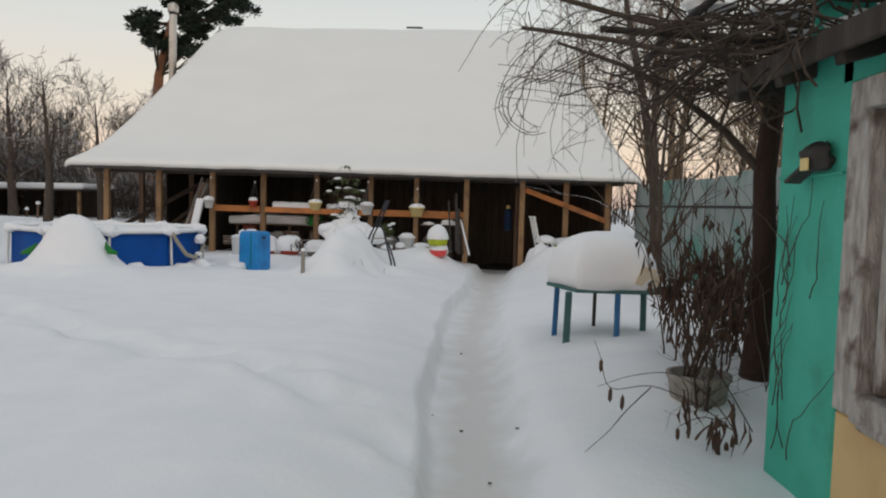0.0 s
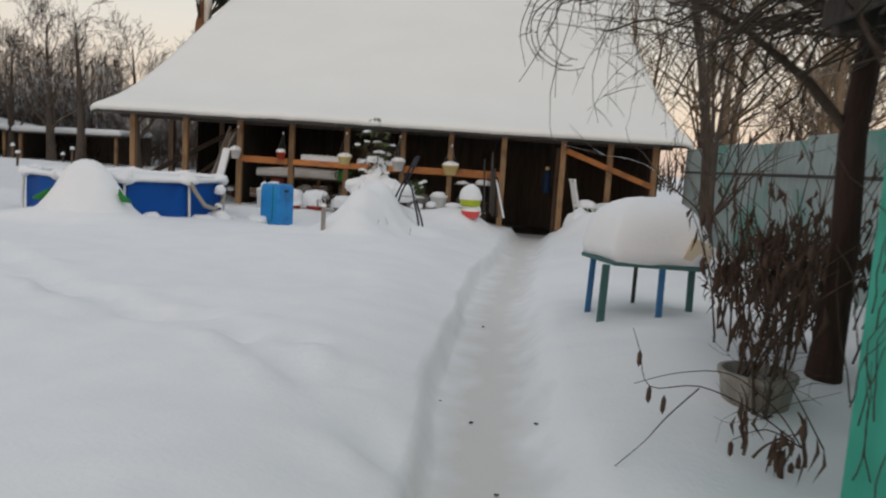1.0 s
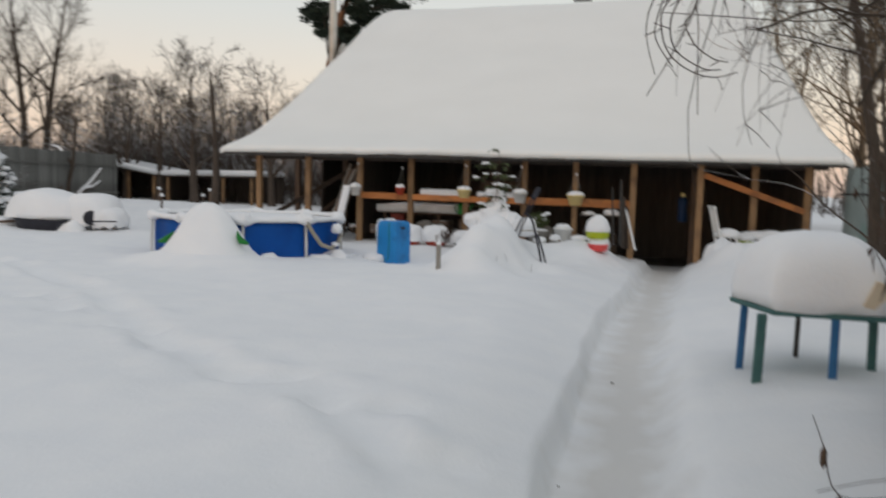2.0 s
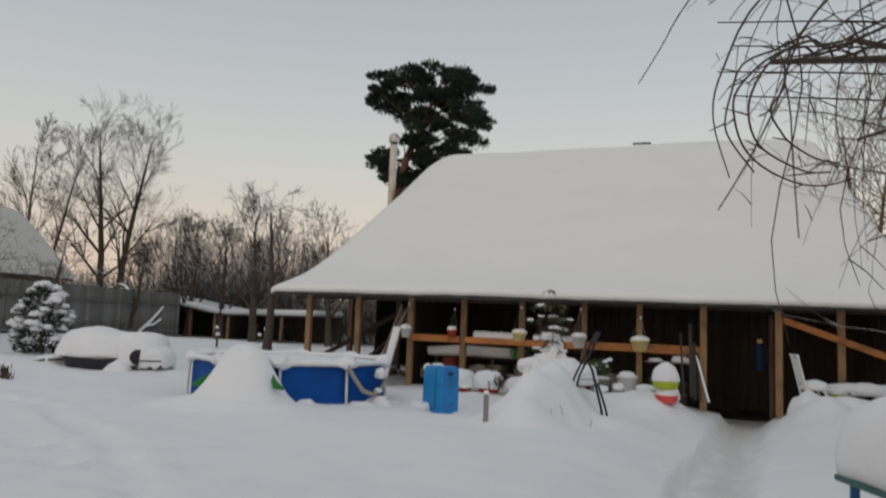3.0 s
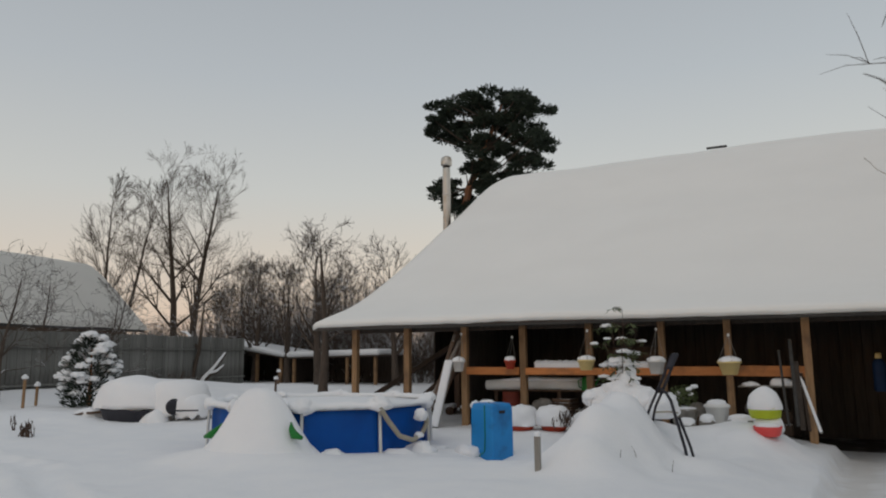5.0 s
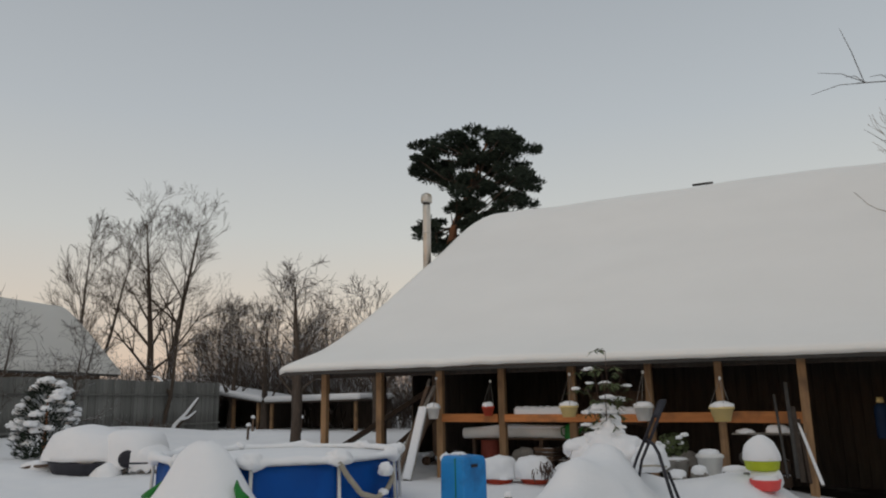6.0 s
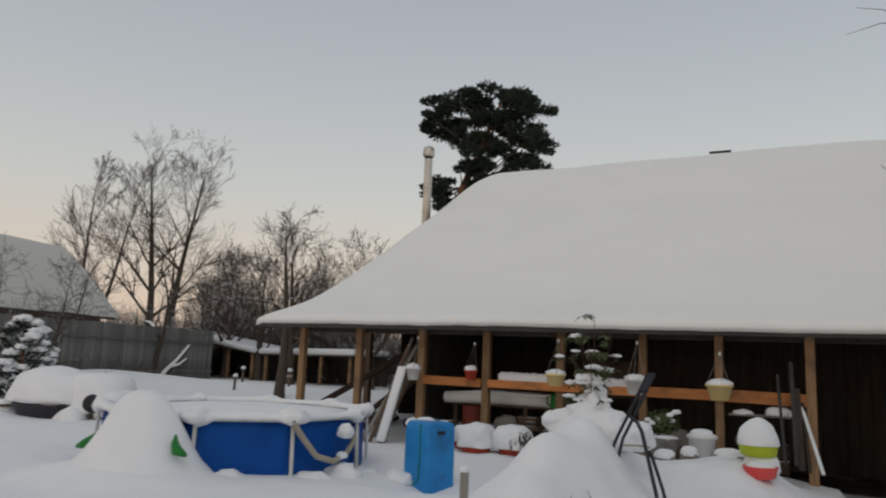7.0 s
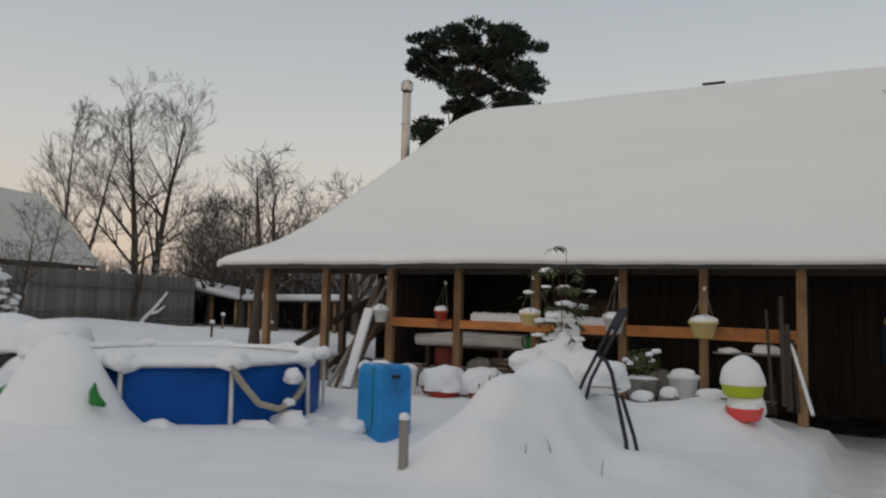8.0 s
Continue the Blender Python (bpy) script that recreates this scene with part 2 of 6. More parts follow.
def lathe(profile, sides=24, bm=None, at=(0, 0, 0)):
    """A turned shape from (radius, height) pairs."""
    tmp = bmesh.new()
    rings = []
    for r, z in profile:
        rings.append([tmp.verts.new((at[0] + r * math.cos(2 * math.pi * k / sides), at[1] + r * math.sin(2 * math.pi * k / sides), at[2] + z)) for k in range(sides)])
    for a, b in zip(rings, rings[1:]):
        for k in range(sides):
            tmp.faces.new((a[k], a[(k + 1) % sides], b[(k + 1) % sides], b[k]))
    tmp.faces.new(rings[0])
    tmp.faces.new(rings[-1])
    return merge(tmp, bm)


# ---- ground ----
def smooth01(v):
    v = np.clip(v, 0, 1)
    return v * v * (3 - 2 * v)


def path_x(y):
    return np.interp(y, [-40, -14, -12, -10.5, -8, -4, -1, 0.5, 4], [3.38, 3.38, 3.38, 3.32, 3.29, 3.58, 3.85, 3.95, 3.95])


def seg_distance(x, y, pts):
    best = np.full_like(x, 1e9)
    for (ax, ay), (bx, by) in zip(pts, pts[1:]):
        dx, dy = bx - ax, by - ay
        t = np.clip(((x - ax) * dx + (y - ay) * dy) / (dx * dx + dy * dy), 0, 1)
        best = np.minimum(best, np.hypot(x - ax - t * dx, y - ay - t * dy))
    return best


WAVES = [(0.9, 0.35, 0.021), (0.5, -1.1, 0.020), (2.1, 1.3, 0.011), (-1.7, 2.4, 0.010), (3.9, -2.2, 0.006), (4.4, 3.6, 0.005)]
BUMPS = [(2.35, -1.6, 0.30, 0.75, 0.8), (1.2, -2.2, 0.34, 0.6, 0.7), (4.85, -1.4, 0.38, 0.45, 0.7), (5.6, -2.6, 0.25, 0.9, 1.2), (1.34, -4.1, 0.60, 0.48, 0.6), (1.35, -3.4, 0.42, 0.5, 0.55), (1.10, -4.75, 0.26, 0.36, 0.5), (1.45, -5.1, 0.14, 0.35, 0.4),
         (-2.7, -5.5, 0.16, 1.0, 0.5), (-0.9, -1.0, 0.03, 0.9, 0.4), (-9.0, -0.9, 0.14, 1.2, 0.5), (5.0, -10.2, 0.08, 0.8, 0.8), (4.75, -12.4, -0.10, 0.5, 0.7), (2.08, -3.75, 0.12, 0.45, 0.45), (-16.0, 2.0, 0.3, 1.3, 9), (-9, 4.5, 0.12, 2, 1.5),
         (-0.22, -3.72, -0.06, 0.35, 0.25), (-11.5, 7.5, 0.28, 3.2, 1.6), (-7.6, 5.6, 0.2, 1.6, 1.2), (-14.5, 5.0, 0.25, 1.8, 2.5), (-5.2, 2.6, 0.16, 1.2, 0.8), (-10.5, -2.6, 0.12, 1.6, 0.9)]
TRAIL = [(3.02, -12.25), (2.35, -11.45), (1.7, -10.7), (0.9, -10.45), (-0.3, -9.65), (-1.8, -8.3), (-4.5, -6.7), (-8, -6)]
FEET = [(-1.2 + 0.42 * k, -9.2 - 0.22 * k + 0.14 * (-1) ** k) for k in range(-3, 10)]


def ground_z(x, y):
    x, y = np.asarray(x, float), np.asarray(y, float)
    z = 0.37 + 0.012 * np.clip(-x - 3, 0, 30) + 0 * y
    near = np.exp(-((x + 2) / 40) ** 2 - ((y + 2) / 40) ** 2)
    for a, b, h in WAVES:
        z = z + h * np.sin(a * x + b * y + 1.7 * a) * np.cos(0.6 * b * x - 0.8 * a * y + b) * near
    for cx, cy, h, sx, sy in BUMPS:
        z = z + h * np.exp(-(((x - cx) / sx) ** 2 + ((y - cy) / sy) ** 2) ** 1.45)
    z = z + 0.07 * smooth01((-y - 3) / 3) * smooth01((x + 4) / 4) * smooth01((2.6 - x) / 1.5) * smooth01((y + 9) / 3)
    d = seg_distance(x, y, TRAIL)
    lump = 0.5 + 0.5 * np.sin(5.1 * x + 2.3 * y) * np.sin(3.7 * y - 4.4 * x)
    z = z - 0.07 * lump * smooth01((0.20 - d) / 0.14) + 0.055 * lump ** 2 * np.exp(-((d - 0.26) / 0.10) ** 2)
    for fx, fy in FEET:
        z = z - 0.075 * np.exp(-(((x - fx) / 0.15) ** 2 + ((y - fy) / 0.12) ** 2) ** 2)
    wob = 0.035 * np.sin(1.3 * y) + 0.014 * np.sin(4.3 * y + 1)
    off = x - path_x(y) - wob
    wide = np.where(off < 0, smooth01((1.25 + off) / 1.25), smooth01((1.5 - off) / 1.5))
    groove = np.where(off < 0, smooth01((0.37 + off) / 0.11), smooth01((0.52 - off) / 0.30))
    trench = (0.52 * wide + 0.48 * groove) * smooth01((3.5 - y) / 1.0)
    floor = 0.015 + 0.008 * np.sin(4.3 * y + 2.1 * x)
    z = z * (1 - trench) + floor * trench
    inside = smooth01((y - 0.15) / 0.5) * smooth01((x + 2.5) / 0.4) * smooth01((7 - x) / 0.4) * smooth01((12 - y) / 1)
    return z * (1 - inside) + 0.0 * inside


def gz(x, y):
    return float(ground_z(np.array([x]), np.array([y]))[0])


def axis(lo, hi, step, far):
    inner = np.arange(lo, hi + 1e-6, step)
    out, s, v = [], step, hi
    while v < far:
        s *= 1.35
        v += s
        out.append(v)
    left, s, v = [], step, lo
    while v > -far:
        s *= 1.35
        v -= s
        left.append(v)
    return np.array(left[::-1] + list(inner) + out)


gx, gy = axis(-12, 8, 0.085, 900), axis(-17, 2.5, 0.085, 900)
gx = np.unique(np.concatenate([gx, np.arange(2.82, 3.3, 0.031)]))
GX, GY = np.meshgrid(gx, gy)
GZ = ground_z(GX, GY)
# uneven settling of the snow, rougher on the drifts
fine_x, fine_y = np.where((gx > -12) & (gx < 8))[0], np.where((gy > -17) & (gy < 2.5))[0]
for j in fine_y:
    for i in fine_x:
        x, y = gx[i], gy[j]
        heap = math.exp(-((x - 1.45) / 0.75) ** 2 - ((y + 4.0) / 1.2) ** 2) + 0.35 * math.exp(-((x - 2.4) / 1.2) ** 2 - ((y + 2.0) / 1.2) ** 2)
        lump = noise.noise((x * 2.9, y * 2.9, 1.0)) + 0.5 * noise.noise((x * 6.3, y * 6.3, 4.0))
        GZ[j, i] += 0.022 * noise.noise((x * 0.9, y * 0.9, 0.0)) + 0.009 * lump + 0.004 * noise.noise((x * 11, y * 11, 9.0)) + 0.055 * heap * lump
nx, ny = len(gx), len(gy)
ii = (np.arange(ny - 1)[:, None] * nx + np.arange(nx - 1)[None, :]).ravel()
g_me = bpy.data.meshes.new("ground")
g_me.from_pydata(np.stack([GX.ravel(), GY.ravel(), GZ.ravel()], 1).tolist(), [], np.stack([ii, ii + 1, ii + nx + 1, ii + nx], 1).tolist())
# trodden snow: brownish dirt along the line of the path
GROUND_SNOW = material("ground_snow", (0.80, 0.815, 0.84), (0.86, 0.865, 0.87), 0.75, 2.5, 0.45, 38, spec=0.15)
nt = GROUND_SNOW.node_tree


def math_node(op, a, b):
    n = nt.nodes.new("ShaderNodeMath")
    n.operation = op
    for k, v in ((0, a), (1, b)):
        if isinstance(v, (int, float)):
            n.inputs[k].default_value = v
        else:
            nt.links.new(v, n.inputs[k])
    return n.outputs[0]


bs = nt.nodes["Principled BSDF"]
snow_col = bs.inputs["Base Color"].links[0].from_socket
tc, sp, dirt = nt.nodes.new("ShaderNodeTexCoord"), nt.nodes.new("ShaderNodeSeparateXYZ"), nt.nodes.new("ShaderNodeTexNoise")
dirt.inputs["Scale"].default_value, dirt.inputs["Detail"].default_value = 3.5, 8
nt.links.new(tc.outputs["Object"], sp.inputs[0])
nt.links.new(tc.outputs["Object"], dirt.inputs["Vector"])
centre = math_node('ADD', math_node('MULTIPLY', math_node('MAXIMUM', math_node('ADD', sp.outputs["Y"], 8.0), 0.0), 0.065), 3.36)
dist = math_node('ABSOLUTE', math_node('SUBTRACT', sp.outputs["X"], centre), 0.0)
dist = math_node('ADD', dist, math_node('MULTIPLY', math_node('SUBTRACT', dirt.outputs["Fac"], 0.5), 0.5))
fall = nt.nodes.new("ShaderNodeMapRange")
fall.inputs["From Min"].default_value, fall.inputs["From Max"].default_value = 0.08, 0.36
fall.inputs["To Min"].default_value, fall.inputs["To Max"].default_value = 0.75, 0.0
nt.links.new(dist, fall.inputs[0])
mx = nt.nodes.new("ShaderNodeMix")
mx.data_type = 'RGBA'
mx.inputs["B"].default_value = (0.64, 0.62, 0.59, 1)
nt.links.new(fall.outputs[0], mx.inputs["Factor"])
nt.links.new(snow_col, mx.inputs["A"])
nt.links.new(mx.outputs["Result"], bs.inputs["Base Color"])
g_me.materials.append(GROUND_SNOW)
g_me.materials.append(EARTH)
cx, cy = ((gx[:-1] + gx[1:]) / 2)[None, :], ((gy[:-1] + gy[1:]) / 2)[:, None]
idx = np.zeros_like(cx * cy, dtype=int)
idx = np.where((cy > np.where((cx > 3.2) & (cx < 4.6), 1.5, 0.35)) & (cy < 12) & (cx > -2.3) & (cx < 6.8), 1, idx)
g_me.polygons.foreach_set("material_index", idx.astype(np.int32).ravel())
g_me.shade_smooth()
tagged(new("ground", g_me), "deep white snow with a trodden path through it", "snow ground", kind="structure")

# ---- barn: posts, roof, walls ----
PROFILE_Y = [-0.46, 0.2, 1.0, 1.9, 2.9, 4.0, 5.4, 6.7, 7.9, 8.8, 9.8, 10.6, 11.4, 12.3, 13.4, 15.5, 20.0, 24.5]
PROFILE_Z = [2.28, 2.47, 2.69, 3.08, 3.57, 4.16, 4.92, 5.58, 6.27, 6.78, 7.30, 7.62, 7.90, 8.12, 7.95, 7.1, 4.8, 2.3]


def roof_z(y):
    return np.interp(y, PROFILE_Y, PROFILE_Z)


def roof_left(y):
    return np.interp(y, [-0.46, 12.3, 24.5], [-5.36, -5.8, -6.2])


def roof_right(y):
    return np.interp(y, [-0.46, 12.3, 24.5], [6.95, 6.3, 5.6])


barn = thing("barn", (0, 0, 0), "open-fronted timber barn with brown posts and orange rail", "barn")


def roof_sheet(name, lift, thick, inset, mat, parent, wavy, label=""):
    ys = np.concatenate([np.linspace(-0.46 + inset * 0.6, 0.2, 8), np.linspace(0.35, 13.4, 70), np.linspace(13.8, 24.5, 24)])
    us = np.linspace(0, 1, 90)
    top = []
    for j, y in enumerate(ys):
        k = 0.25 * roof_z(y - 0.5) + 0.5 * roof_z(y) + 0.25 * roof_z(y + 0.5) if y > 0.2 else roof_z(y)
        for u in us:
            x = (roof_left(y) + inset) * (1 - u) + (roof_right(y) - inset) * u
            w = 0.0
            if wavy:
                w = 0.035 * noise.noise((x * 0.4, y * 0.35, 2.0)) + 0.05 * noise.noise((x * 0.55, 0.0, 7.0)) * math.exp(-((y - 12.3) / 1.2) ** 2)
                e = min(u, 1 - u) * 12.0
                w -= 0.05 * math.exp(-(e / 0.07) ** 2) + 0.025 * math.exp(-((y + 0.46) / 0.05) ** 2)
                w += 0.012 * noise.noise((x * 3.1, y * 2.0, 5.0)) * math.exp(-max(y, 0) / 0.6)
                w += 0.10 * math.exp(-((x - 3.0) / 3.2) ** 2 - ((y - 12.3) / 0.9) ** 2)
            top.append((x, y, k + lift + w - 0.02 * u * math.exp(-max(y, 0) / 3.0)))
    n, m = len(us), len(ys)
    vs = top + [(x, y, z - thick) for x, y, z in top]
    o = n * m
    fs = []
    for j in range(m - 1):
        for i in range(n - 1):
            a = j * n + i
            fs.append((a, a + 1, a + n + 1, a + n))
            fs.append((o + a, o + a + n, o + a + n + 1, o + a + 1))
    for i in range(n - 1):
        fs.append((i, o + i, o + i + 1, i + 1))
        a = (m - 1) * n + i
        fs.append((a, a + 1, o + a + 1, o + a))
    for j in range(m - 1):
        a, b = j * n, (j + 1) * n
        fs.append((a, b, o + b, o + a))
        a, b = j * n + n - 1, (j + 1) * n + n - 1
        fs.append((a, o + a, o + b, b))
    return mesh_part(name, vs, fs, mat, parent, label)


roof_sheet("roof", -0.108, 0.035, 0.02, DARKWOOD, barn, False, "dark boarded roof")
snow_ob = roof_sheet("roof_snow", 0.0, 0.10, 0.0, SNOW_ROOF, None, True)
tagged(snow_ob, "thick smooth snow lying on the barn roof", "snow")
for y in (-0.40,):
    part("fascia", bar((roof_left(y) + 0.03, y - 0.03, 2.125), (roof_right(y) - 0.03, y - 0.03, 2.105), 0.03, 0.06), FASCIA, barn)
part("header_beam", bar((-5.0, 0.13, 2.10), (6.7, 0.13, 2.10), 0.10, 0.12), DARKWOOD, barn)

POSTS = [-4.67, -3.50, -2.31, -1.18, 0.0, 1.19, 2.19, 3.285, 4.50, 5.45, 6.35]
for i, px in enumerate(POSTS):
    ob = part("post", bar((px, 0.02, -0.1), (px, 0.02, 2.16), 0.115 if i not in (5, 6) else 0.105, 0.11), POST, barn)
for y in (0.35, 2.7, 4.6):
    part("rafter_tie", bar((-5.0, y, roof_z(y) - 0.30), (6.6, y, roof_z(y) - 0.30), 0.12, 0.08), DARKWOOD, barn)
for i in range(17):
    x = -5.1 + i * 0.71
    part("rafter", bar((x, 0.12, roof_z(0.12) - 0.22), (x, 3.9, roof_z(3.9) - 0.26), 0.06, 0.12), DARKWOOD, barn)
part("rail", bar((-2.25, -0.055, 1.32), (-1.24, -0.055, 1.31), 0.04, 0.135), RAIL, barn)
part("rail", bar((-1.12, -0.055, 1.31), (1.13, -0.055, 1.30), 0.04, 0.12), RAIL, barn)
part("rail", bar((1.25, -0.055, 1.31), (2.13, -0.055, 1.31), 0.04, 0.14), RAIL, barn)
part("rail", bar((2.25, -0.055, 1.315), (3.23, -0.055, 1.30), 0.04, 0.16), RAIL, barn)
part("brace", bar((4.56, -0.06, 1.90), (6.30, -0.06, 1.28), 0.05, 0.11), RAIL, barn)
for px in (-5.35, -4.0):
    part("inner_post", bar((px, 3.3, 0.1), (px, 3.3, 3.55), 0.13, 0.13), BROWNWOOD, barn)
part("wall_backing", box((2.05, 3.64, 1.7), (9.1, 0.04, 3.5)), DARKWOOD, barn)
# gable walls, back wall and partition
for side, fn in ((-1, roof_left), (1, roof_right)):
    y0 = 4.2 if side < 0 else 0.2
    ys = np.arange(y0, 24.0, 0.24)
    for y in ys:
        xx = float(fn(y)) - side * 0.45
        part("gable_plank", box((xx, y + 0.118, (roof_z(y) - 0.33) / 2), (0.03, 0.228, max(roof_z(y) - 0.33, 0.4)), bev=0.003), DARKWOOD, barn)
xs = np.arange(-2.45, 6.5, 0.185)
for x in xs:
    part("back_plank", box((x + 0.09, 3.6, 1.7), (0.176, 0.03, 3.45), bev=0.003), DARKWOOD, barn)
for y in np.arange(0.35, 3.6, 0.19):
    part("side_plank", box((-2.45, y + 0.09, 1.25 + 0.14 * y), (0.03, 0.18, 2.3 + 0.28 * y), bev=0.003), DARKWOOD, barn)
for x in np.arange(-5.5, -2.45, 0.2):
    part("back_plank", box((x + 0.1, 8.0, 2.7), (0.19, 0.03, 5.4), bev=0.003), DARKWOOD, barn)

chimney = thing("chimney", (-6.04, 7.0, 3.25), "tall pale steel flue pipe with a cap", "chimney")
part("pipe", lathe([(0.115, -2.9), (0.115, 3.9), (0.11, 3.95)], 24), STEEL, chimney, smooth=True)
for h in (0.6, 1.9, 3.1):
    part("collar", lathe([(0.118, h), (0.128, h + 0.01), (0.128, h + 0.05), (0.118, h + 0.06)], 24), STEEL, chimney, smooth=True)
flue_cap = part("cap", lathe([(0.15, 4.02), (0.165, 4.06), (0.165, 4.20), (0.14, 4.27), (0.03, 4.33)], 24), STEEL, chimney, "weathered flue cap", smooth=True)
part("cap_neck", lathe([(0.105, 3.93), (0.105, 4.04)], 20), FASCIA, flue_cap, smooth=True)
ridge_vent = thing("ridge_vent", (1.15, 12.2, 8.22), "dark metal ridge strip showing through the roof snow", "roof vent")
part("strip", box((0, 0, -0.02), (0.62, 0.12, 0.05), bev=0.008), FASCIA, ridge_vent)

# ---- pool ----
pool = thing("pool", (-2.82, -3.6, 0), "round blue frame pool with white posts, snow on the rim", "pool")
R, ZT, ZB = 1.53, 0.955, 0.40
angs = [radians(-64.5 + 36 * k) for k in range(10)]
for k in range(10):
    a0, a1 = angs[k], angs[k] + radians(36)
    bm = bmesh.new()
    nU, nV = 12, 8
    grid = []
    for i in range(nU + 1):
        row = []
        for j in range(nV + 1):
            u, v = i / nU, j / nV
            p = Vector((math.cos(a0), math.sin(a0), 0)).lerp(Vector((math.cos(a1), math.sin(a1), 0)), u) * (R - 0.04)
            bulge = 1 + 0.035 * math.sin(math.pi * u) * (1 - 0.5 * v) + 0.006 * math.sin(9 * u + 3 * v)
            row.append(bm.verts.new((p.x * bulge, p.y * bulge, 0.25 + (ZT - 0.27) * v)))
        grid.append(row)
    for i in range(nU):
        for j in range(nV):
            bm.faces.new((grid[i][j], grid[i + 1][j], grid[i + 1][j + 1], grid[i][j + 1]))
    bmesh.ops.solidify(bm, geom=bm.faces[:], thickness=0.006)
    part("liner_panel", bm, BLUE, pool, smooth=True)
    p = Vector((math.cos(a0), math.sin(a0), 0)) * R
    q = Vector((math.cos(a1), math.sin(a1), 0)) * R
    tube_part("post", [([p * 1.02 + Vector((0, 0, 0.2)), p + Vector((0, 0, ZT))], [0.02, 0.02], 10)], WHITE, pool)
    tube_part("rim_tube", [([p + Vector((0, 0, ZT)), q + Vector((0, 0, ZT))], [0.021, 0.021], 10)], WHITE, pool)
bm = lathe([(R * 0.90, 0.2), (R * 0.925, 0.95), (R * 0.6, 0.99), (0.05, 1.0)], 40)
pool_snow = thing("pool_snow", (-2.82, -3.6, 0), "snow lying inside and along the pool rim", "snow")
part("snow_fill", bm, SNOW, pool_snow, smooth=True)


def rim_snow(a0, a1, seed):
    """A drifted bank of snow along one side of the rim, uneven in height and overhang."""
    p = Vector((math.cos(a0), math.sin(a0), 0)) * R
    q = Vector((math.cos(a1), math.sin(a1), 0)) * R
    out = ((p + q) / 2).normalized()
    vs, fs, n, m = [], [], 26, 9
    for i in range(n + 1):
        u = i / n
        c = p.lerp(q, u)
        lump = 0.5 + 0.5 * noise.noise((u * 3.1 + seed, seed * 2.7, 0.3)) + 0.25 * noise.noise((u * 9 + seed, seed, 2.0))
        ends = max(math.exp(-(u / 0.13) ** 2), math.exp(-((1 - u) / 0.13) ** 2))
        h = 0.035 + 0.045 * lump + 0.035 * ends
        w = 0.065 + 0.025 * lump + 0.02 * ends
        sag = 0.018 + 0.05 * ends * (0.6 + lump) + 0.02 * noise.noise((u * 14 + seed, 1.0, seed))
        for k in range(m):
            b = math.pi * 2 * k / m
            z = math.sin(b) * h if math.sin(b) > 0 else math.sin(b) * sag
            v = c + out * (math.cos(b) * w - 0.012) + Vector((0, 0, ZT + 0.012 + z))
            vs.append(v)
    for i in range(n):
        for k in range(m):
            a, b = i * m + k, i * m + (k + 1) % m
            fs.append((a, b, b + m, a + m))
    fs += [tuple(range(m)), tuple(n * m + k for k in range(m))]
    mesh_part("rim_bank", vs, fs, SNOW, pool_snow)


rng = random.Random(5)
for k in range(10):
    rim_snow(angs[k], angs[k] + radians(36), k * 1.9 + 0.4)
    a = angs[k]
    p = Vector((math.cos(a), math.sin(a))) * R * 0.985
    part("snow_cap", blob((p.x, p.y, ZT + 0.035), (0.16, 0.14, 0.10) if k in (0, 1) else (0.085 + 0.03 * rng.random(), 0.085, 0.06 + 0.02 * rng.random()), k, 0.35, 1.6, cut=-0.75), SNOW, pool_snow, smooth=True)
hose = thing("pool_hose", (-2.82, -3.6, 0), "pale corrugated hose hanging in a loop, tipped with snow", "hose")
pts = []
for i in range(31):
    u = i / 30
    z = np.interp(u, [0, 0.12, 0.35, 0.58, 0.72, 0.88, 0.95, 1.0], [0.96, 0.80, 0.60, 0.53, 0.60, 0.72, 0.80, 0.85])
    a = radians(np.interp(u, [0, 0.12, 0.35, 0.58, 0.72, 0.88, 0.95, 1.0], [-30, -26, -19.5, -11, -4, 0.5, -0.5, -5]))
    rr = R * 1.05
    pts.append((rr * math.cos(a), rr * math.sin(a), z))
hose_tube = tube_part("tube", [(pts, [0.030 + 0.003 * (i % 2) for i in range(31)], 10)], HOSE, hose)
part("snow_tip", blob((pts[-1][0] + 0.01, pts[-1][1] - 0.02, 0.83), (0.085, 0.085, 0.09), 3, 0.3, 2.0, cut=-0.8), SNOW, hose_tube, "clump of snow", smooth=True)
part("snow_tip", blob((pts[20][0], pts[20][1], 0.575), (0.06, 0.07, 0.045), 8, 0.3, 2.0, cut=-0.4), SNOW, hose_tube, smooth=True)
for k in range(6):
    a = radians(-66 + 15 * k)
    hgt = 0.10 + 0.05 * math.sin(k * 2.1)
    part("snow_foot", blob((1.62 * math.cos(a), 1.62 * math.sin(a), 0.36), (0.22, 0.16, hgt), k + 20, 0.3, 1.8, cut=-0.5), SNOW, pool_snow, smooth=True)

